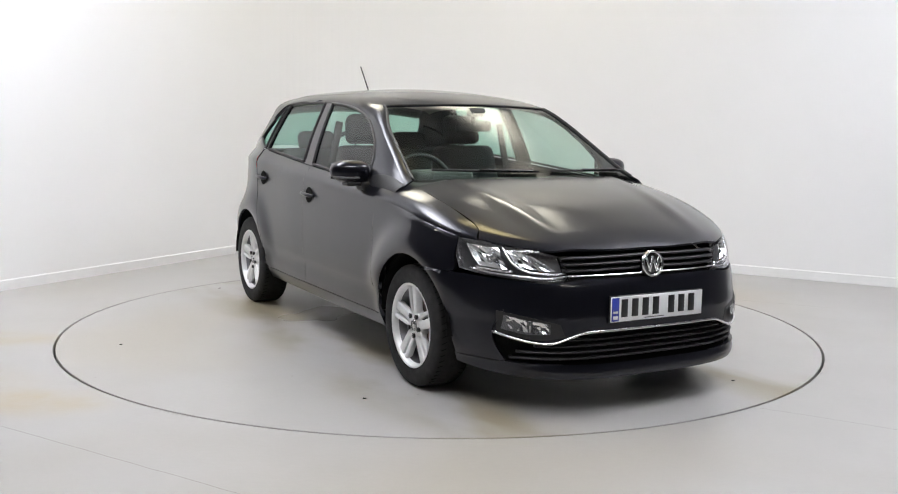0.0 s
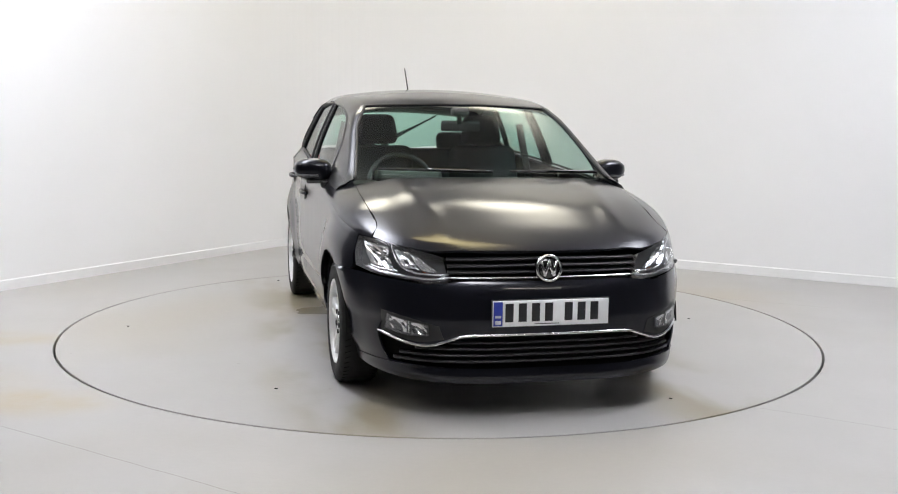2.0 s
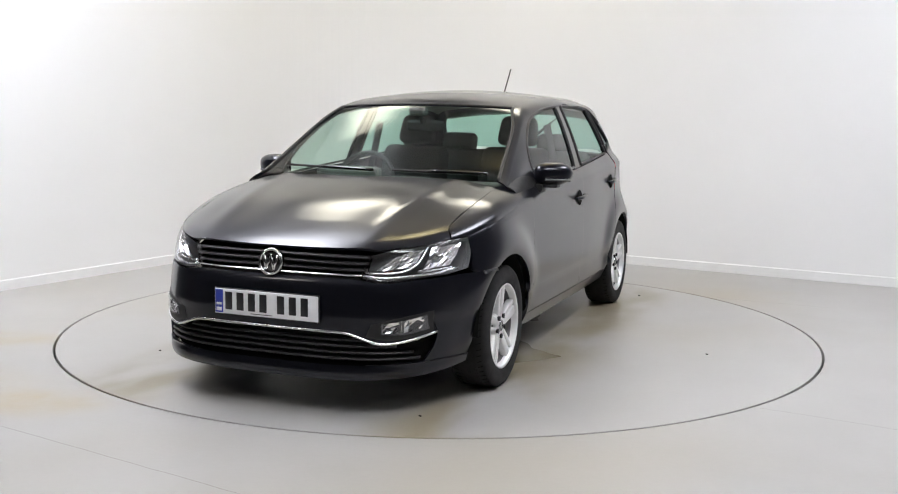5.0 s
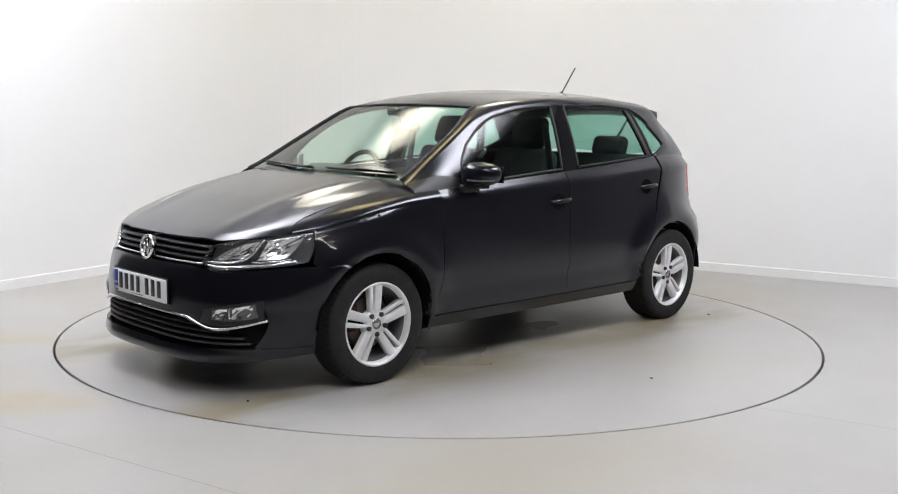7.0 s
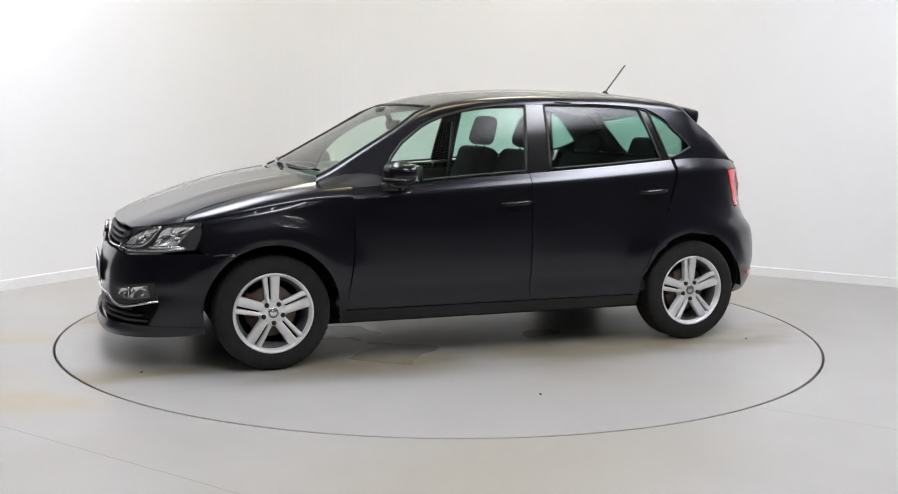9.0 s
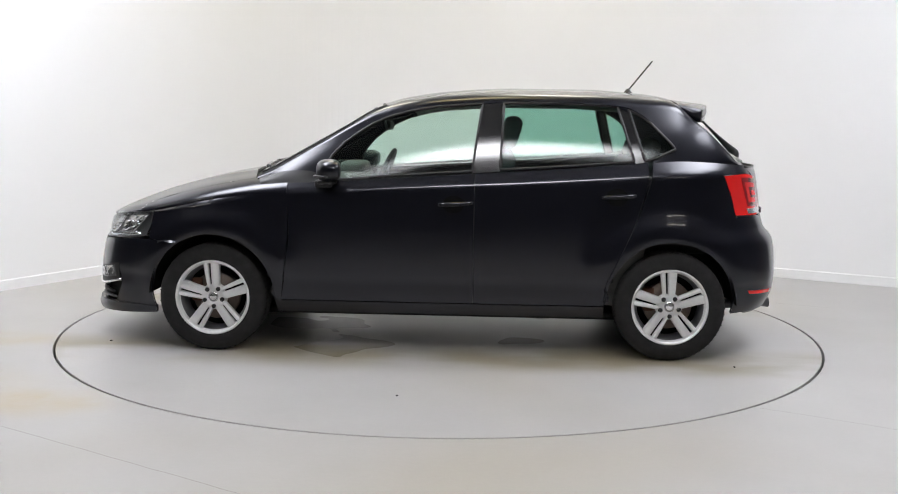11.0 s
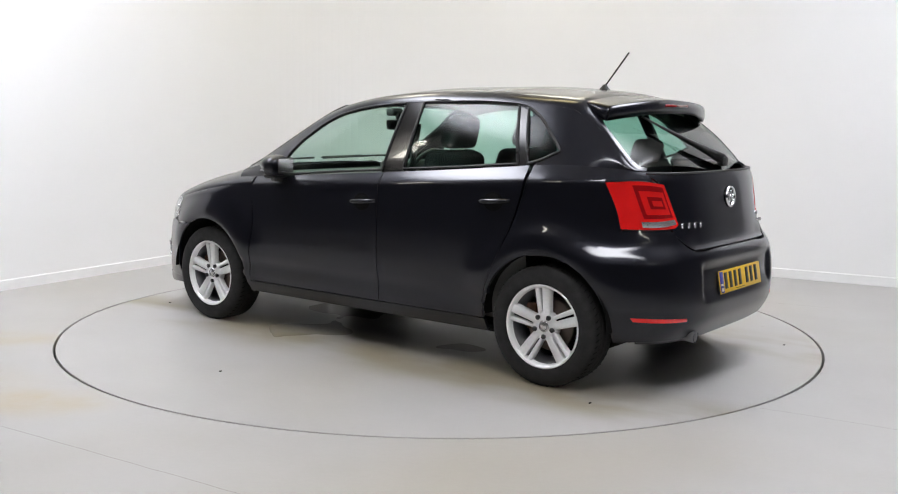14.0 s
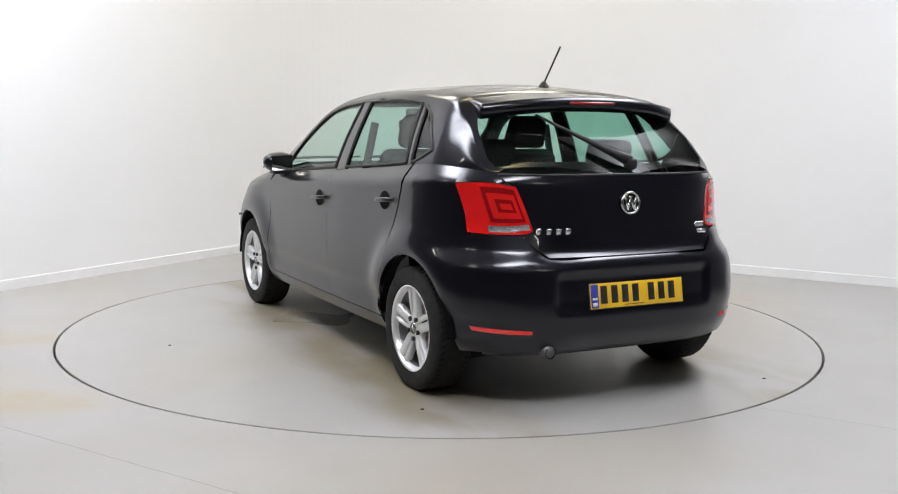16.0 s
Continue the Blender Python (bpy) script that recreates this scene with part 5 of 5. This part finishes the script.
    pipe = tube([(-1.50, 0.44, 0.250), (-1.70, 0.44, 0.258), (-1.80, 0.44, 0.272), (-1.850, 0.44, 0.268)], 0.028, n=16)
    ex = part("exhaust_pipe", pipe, ALLOY_DARK, car, "dull steel exhaust tailpipe")
    part("pipe_mouth", placed(lathe([(0.0, -0.01), (0.023, -0.01), (0.024, 0.0016), (0.028, 0.0016)], 16), Matrix.Translation((-1.850, 0.44, 0.268)) @ pose(0, 0, 0, 0, 0, 90)), DARK, ex, "dark pipe mouth")
    # spoiler
    bm = bmesh.new()
    for side in (1, -1):
        top, low = [], []
        for j in range(9):
            v = j / 8
            rt, rl = [], []
            for i in range(21):
                u = i / 20
                y = 0.552 * u
                xb = -1.495 + 0.085 * u ** 3
                xf = -1.285
                x = xf + (xb - xf) * v
                zf = cabin(xf, 3 - y / section(xf)[3].x * 1.0).z if y < section(xf)[3].x else cabin(xf, 1.9).z - (y - section(xf)[3].x) * 0.35
                zr = 1.380 - 0.042 * u ** 2.2
                z = zf + (zr - zf) * (0.85 * v + 0.15 * v * v)
                rt.append(Vector((x, y, z + 0.003)))
                rl.append(Vector((x + 0.006 * v, y, z + 0.003 - (0.004 + 0.062 * smooth01(0, 0.75, v)))))
            top.append(rt)
            low.append(rl)
        sheet(bm, top, side, centre=(-1.3, 0, 0.5))
        sheet(bm, low, side, centre=(-1.3, 0, 3.0))
        sheet(bm, [top[-1], [a.lerp(b_, 0.5) + Vector((-0.006, 0, 0)) for a, b_ in zip(top[-1], low[-1])], low[-1]], side, centre=(-1.0, 0, 1.35))
        sheet(bm, [[r[-1] for r in top], [r[-1] for r in low]], side, centre=(-1.35, 0, 1.35))
    bmesh.ops.remove_doubles(bm, verts=bm.verts, dist=0.0005)
    sp = part("roof_spoiler", bm, PAINT, car, "black painted roof spoiler")
    bl = block((0.008, 0.26, 0.014), (-1.497, 0, 1.356), 0.003, 1)
    part("brake_light", bl, RED_DARK, sp, "slim dark red brake light")
    # rear wiper
    pts = []
    for i in range(9):
        u = i / 8
        x = -1.715 + 0.285 * u
        y = -0.05 + 0.34 * u
        p = cabin(x, 3 - abs(y) / section(x)[3].x)
        pts.append((p.x - 0.022, y, p.z + 0.026))
    wiper = part("rear_wiper", tube(pts, lambda q: 0.022 * (1 - q) ** 2.2 + 0.006, n=8), BLACK, gate, "black rear wiper on the window")
    part("wiper_boss", block((0.05, 0.055, 0.05), (pts[0][0], pts[0][1], pts[0][2] - 0.01), 0.015, 3), BLACK, wiper)
    # aerial
    foot = cabin(-1.075, 3.0)
    an = part("aerial", placed(lathe([(0.0, 0.028), (0.010, 0.026), (0.018, 0.014), (0.030, 0.0)], 20), Matrix.Translation(foot) @ pose(0, 0, 0, 90, 0, 0)), BLACK, car, "short black roof aerial")
    part("mast", tube([(foot.x, 0, foot.z + 0.015), (foot.x - 0.140, 0, foot.z + 0.192)], 0.0045, n=8), BLACK, an, "slim black mast")


def cushion(size, at, turn=None, bevel=0.045):
    return block(size, at, bevel, 4, turn)


def interior(car):
    # floor pan, door linings and bulkheads close the cabin
    part("floor_pan", block((3.0, 1.36, 0.04), (0.0, 0, 0.21), 0.01, 1), DARK, car, "dark underbody")
    part("bulkhead", block((0.05, 1.34, 0.62), (0.98, 0, 0.55), 0.01, 1), DARK, car)
    part("boot_lining", block((0.60, 1.15, 0.10), (-1.40, 0, 0.60), 0.02, 2), CLOTH, car, "dark boot lining")
    part("parcel_shelf", block((0.40, 1.16, 0.02), (-1.36, 0, 0.955), 0.008, 2), CLOTH, car, "dark parcel shelf")
    for side in (1, -1):
        bm = bmesh.new()
        panel(shell, path((0.85, 0.26), (-1.10, 0.26)), path((0.85, 0.90), (0.2, 0.945), (-0.5, 0.99), (-1.10, 1.02)), path((0.85, 0.26), (0.85, 0.90)), path((-1.10, 0.26), (-1.10, 1.02)), 20, 8, side, -0.075, 0, bm=bm)
        part("door_lining", bm, DASH, car, "dark door lining")
        bm = bmesh.new()
        panel(shell, path((-1.12, 0.62), (-1.60, 0.62)), path((-1.12, 1.04), (-1.55, 1.02)), path((-1.12, 0.62), (-1.12, 1.04)), path((-1.60, 0.62), (-1.55, 1.02)), 10, 6, side, -0.06, 0, bm=bm)
        part("boot_side", bm, CLOTH, car)
    # engine bay filler so that no light comes through the front
    part("engine_bay_filler", block((0.62, 0.96, 0.36), (1.40, 0, 0.46), 0.03, 2), DARK, car, "unseen dark block that keeps light out of the engine bay")
    # dashboard
    def dash_shape(v):
        x, y, z = v
        if z > 0:
            x = x - 0.05 if x < 0 else x + 0.04
        return (x, y, z - 0.02 * abs(y) * (z > 0))
    dash = part("dashboard", block((0.42, 1.30, 0.30), (0.78, 0, 0.80), 0.05, 4, taper=dash_shape), DASH, car, "dark grey dashboard")
    part("instrument_hood", block((0.16, 0.36, 0.09), (0.62, -0.34, 0.955), 0.035, 4), DASH, dash)
    part("centre_console", block((0.75, 0.22, 0.24), (0.25, 0, 0.42), 0.03, 3), DASH, car, "dark centre console")
    ring = []
    for i in range(40):
        a = 2 * math.pi * i / 40
        ring.append(Vector((0.0, 0.185 * math.cos(a), 0.185 * math.sin(a))))
    m = Matrix.Translation((0.44, -0.34, 0.90)) @ pose(0, 0, 0, 0, -24, 0)
    sw = part("steering_wheel", placed(tube(ring, 0.015, True, 10), m), BLACK, car, "black three-spoke steering wheel")
    part("wheel_boss", placed(block((0.06, 0.14, 0.12), (0.02, 0, -0.01), 0.03, 3), m), BLACK, sw)
    for sy, sz, l, t in ((0.115, 0.0, 0.12, 0), (-0.115, 0.0, 0.12, 0), (0, -0.12, 0.12, 90)):
        part("wheel_spoke", placed(block((0.02, l, 0.035), (0.01, sy, sz), 0.008, 2, turn=pose(0, 0, 0, t, 0, 0)), m), BLACK, sw)
    part("steering_column", tube([(0.46, -0.34, 0.89), (0.72, -0.34, 0.77)], 0.04, n=12), BLACK, sw)
    # front seats
    for y in (0.345, -0.345):
        seat = new("front_seat")
        seat.parent = car
        seat.matrix_basis = pose(-0.06, y, 0)
        tagged(seat, "dark cloth front seat with headrest")
        part("seat_cushion", cushion((0.52, 0.50, 0.16), (0.12, 0, 0.48), pose(0, 0, 0, 0, -8, 0)), CLOTH, seat)
        lean = pose(0, 0, 0, 0, -17, 0)
        def back_shape(v):
            return (v[0], v[1] * (0.86 if v[2] > 0 else 1.0), v[2])
        part("backrest", block((0.14, 0.50, 0.62), (-0.20, 0, 0.80), 0.05, 4, lean, back_shape), CLOTH, seat)
        part("headrest", block((0.10, 0.27, 0.19), (-0.315, 0, 1.205), 0.045, 4, lean, lambda v: (v[0], v[1] * (0.85 if v[2] > 0 else 1.0), v[2])), CLOTH, seat)
        for s in (-0.07, 0.07):
            part("headrest_post", tube([(-0.285, s, 1.08), (-0.315, s, 1.17)], 0.006, n=8), CHROME, seat, "steel headrest post")
    bench = new("rear_bench")
    bench.parent = car
    tagged(bench, "dark cloth rear bench with three headrests")
    part("bench_cushion", cushion((0.50, 1.24, 0.16), (-0.72, 0, 0.50)), CLOTH, bench)
    part("bench_back", cushion((0.14, 1.24, 0.58), (-1.06, 0, 0.78), pose(0, 0, 0, 0, -20, 0)), CLOTH, bench)
    for y in (0.36, -0.36):
        part("headrest", block((0.09, 0.26, 0.14), (-1.16, y, 1.11), 0.04, 4, pose(0, 0, 0, 0, -18, 0)), CLOTH, bench)
        for s in (-0.06, 0.06):
            part("headrest_post", tube([(-1.14, y + s, 1.02), (-1.155, y + s, 1.08)], 0.006, n=8), CHROME, bench)
    # inside mirror and belts
    rm = part("inside_mirror", block((0.035, 0.235, 0.062), (0.36, 0.02, 1.235), 0.018, 3, pose(0, 0, 0, 0, 10, 0)), BLACK, car, "black inside mirror")
    part("mirror_stalk", tube([(0.372, 0.01, 1.25), (0.405, 0.0, 1.325)], 0.016, n=10), BLACK, rm)
    part("mirror_mount", block((0.07, 0.10, 0.05), (0.42, 0.0, 1.315), 0.018, 3), DASH, rm)
    for side in (1, -1):
        part("seat_belt", block((0.012, 0.045, 0.55), (-0.245, side * 0.625, 0.98), 0.002, 1, pose(0, 0, 0, side * 12, 0, 0)), BLACK, car, "black seat belt on the pillar")


def wheel_arches(car):
    for wx in (AXLE, -AXLE):
        for side in (1, -1):
            bm = bmesh.new()
            rows = []
            for k in range(5):
                y = 0.52 + 0.295 * k / 4
                rows.append([Vector((wx + 0.352 * math.cos(a), y, 0.295 + 0.352 * math.sin(a))) for a in (radians(2 + 176 * i / 28) for i in range(29))])
            sheet(bm, rows, side)
            part("arch_liner", bm, DARK, car, "dark wheel arch liner")
            bm = bmesh.new()
            rows = [[Vector((wx + r * math.cos(a), 0.525, 0.295 + r * math.sin(a))) for a in (radians(2 + 176 * i / 28) for i in range(29))] for r in (0.0, 0.352)]
            sheet(bm, rows, side)
            part("arch_back", bm, DARK, car)


def build_car():
    car = thing("car", "black five-door hatchback with silver alloy wheels on the turntable", "car")
    for side in (1, -1):
        side_panels(car, side)
    front_end(car)
    win = roof_and_screens(car)
    rear_end(car, win)
    interior(car)
    wheel_arches(car)
    for x in (AXLE, -AXLE):
        for side in (1, -1):
            wheel(car, x, side)
    return car


CAR = build_car()

# ---- what moves ----
OFF_X, OFF_Y = -0.0353, 0.0068
# the turntable's angle in degrees at each half second where it is known
ANGLES = ((0.0, -61.46), (0.5, -62.80), (1.0, -65.93), (1.5, -70.41), (2.0, -76.60), (2.5, -82.40), (3.0, -88.65),
          (3.5, -94.48), (4.0, -100.70), (4.5, -106.46), (7.0, -136.23), (7.5, -141.82), (8.0, -147.95), (8.5, -153.53),
          (9.0, -159.61), (11.5, -189.01), (12.0, -194.95), (12.5, -200.43), (13.0, -206.58), (13.5, -212.17),
          (14.0, -218.24), (14.5, -224.11), (15.0, -230.28), (15.5, -236.06), (16.0, -242.30))


def heading(t):
    """Straight between the known angles: the table turns evenly once it has started."""
    for (t0, a0), (t1, a1) in zip(ANGLES, ANGLES[1:]):
        if t <= t1:
            return a0 + (a1 - a0) * (t - t0) / (t1 - t0)


def motions():
    car_rows, deck_rows = [], []
    for i in range(33):
        t = i * 0.5
        a = heading(t)
        turn = pose(0, 0, 0, 0, 0, a)
        deck_rows.append((t, turn))
        car_rows.append((t, turn @ pose(OFF_X, OFF_Y, 0)))
    walk(CAR, car_rows)
    walk(TURNTABLE, deck_rows)


motions()
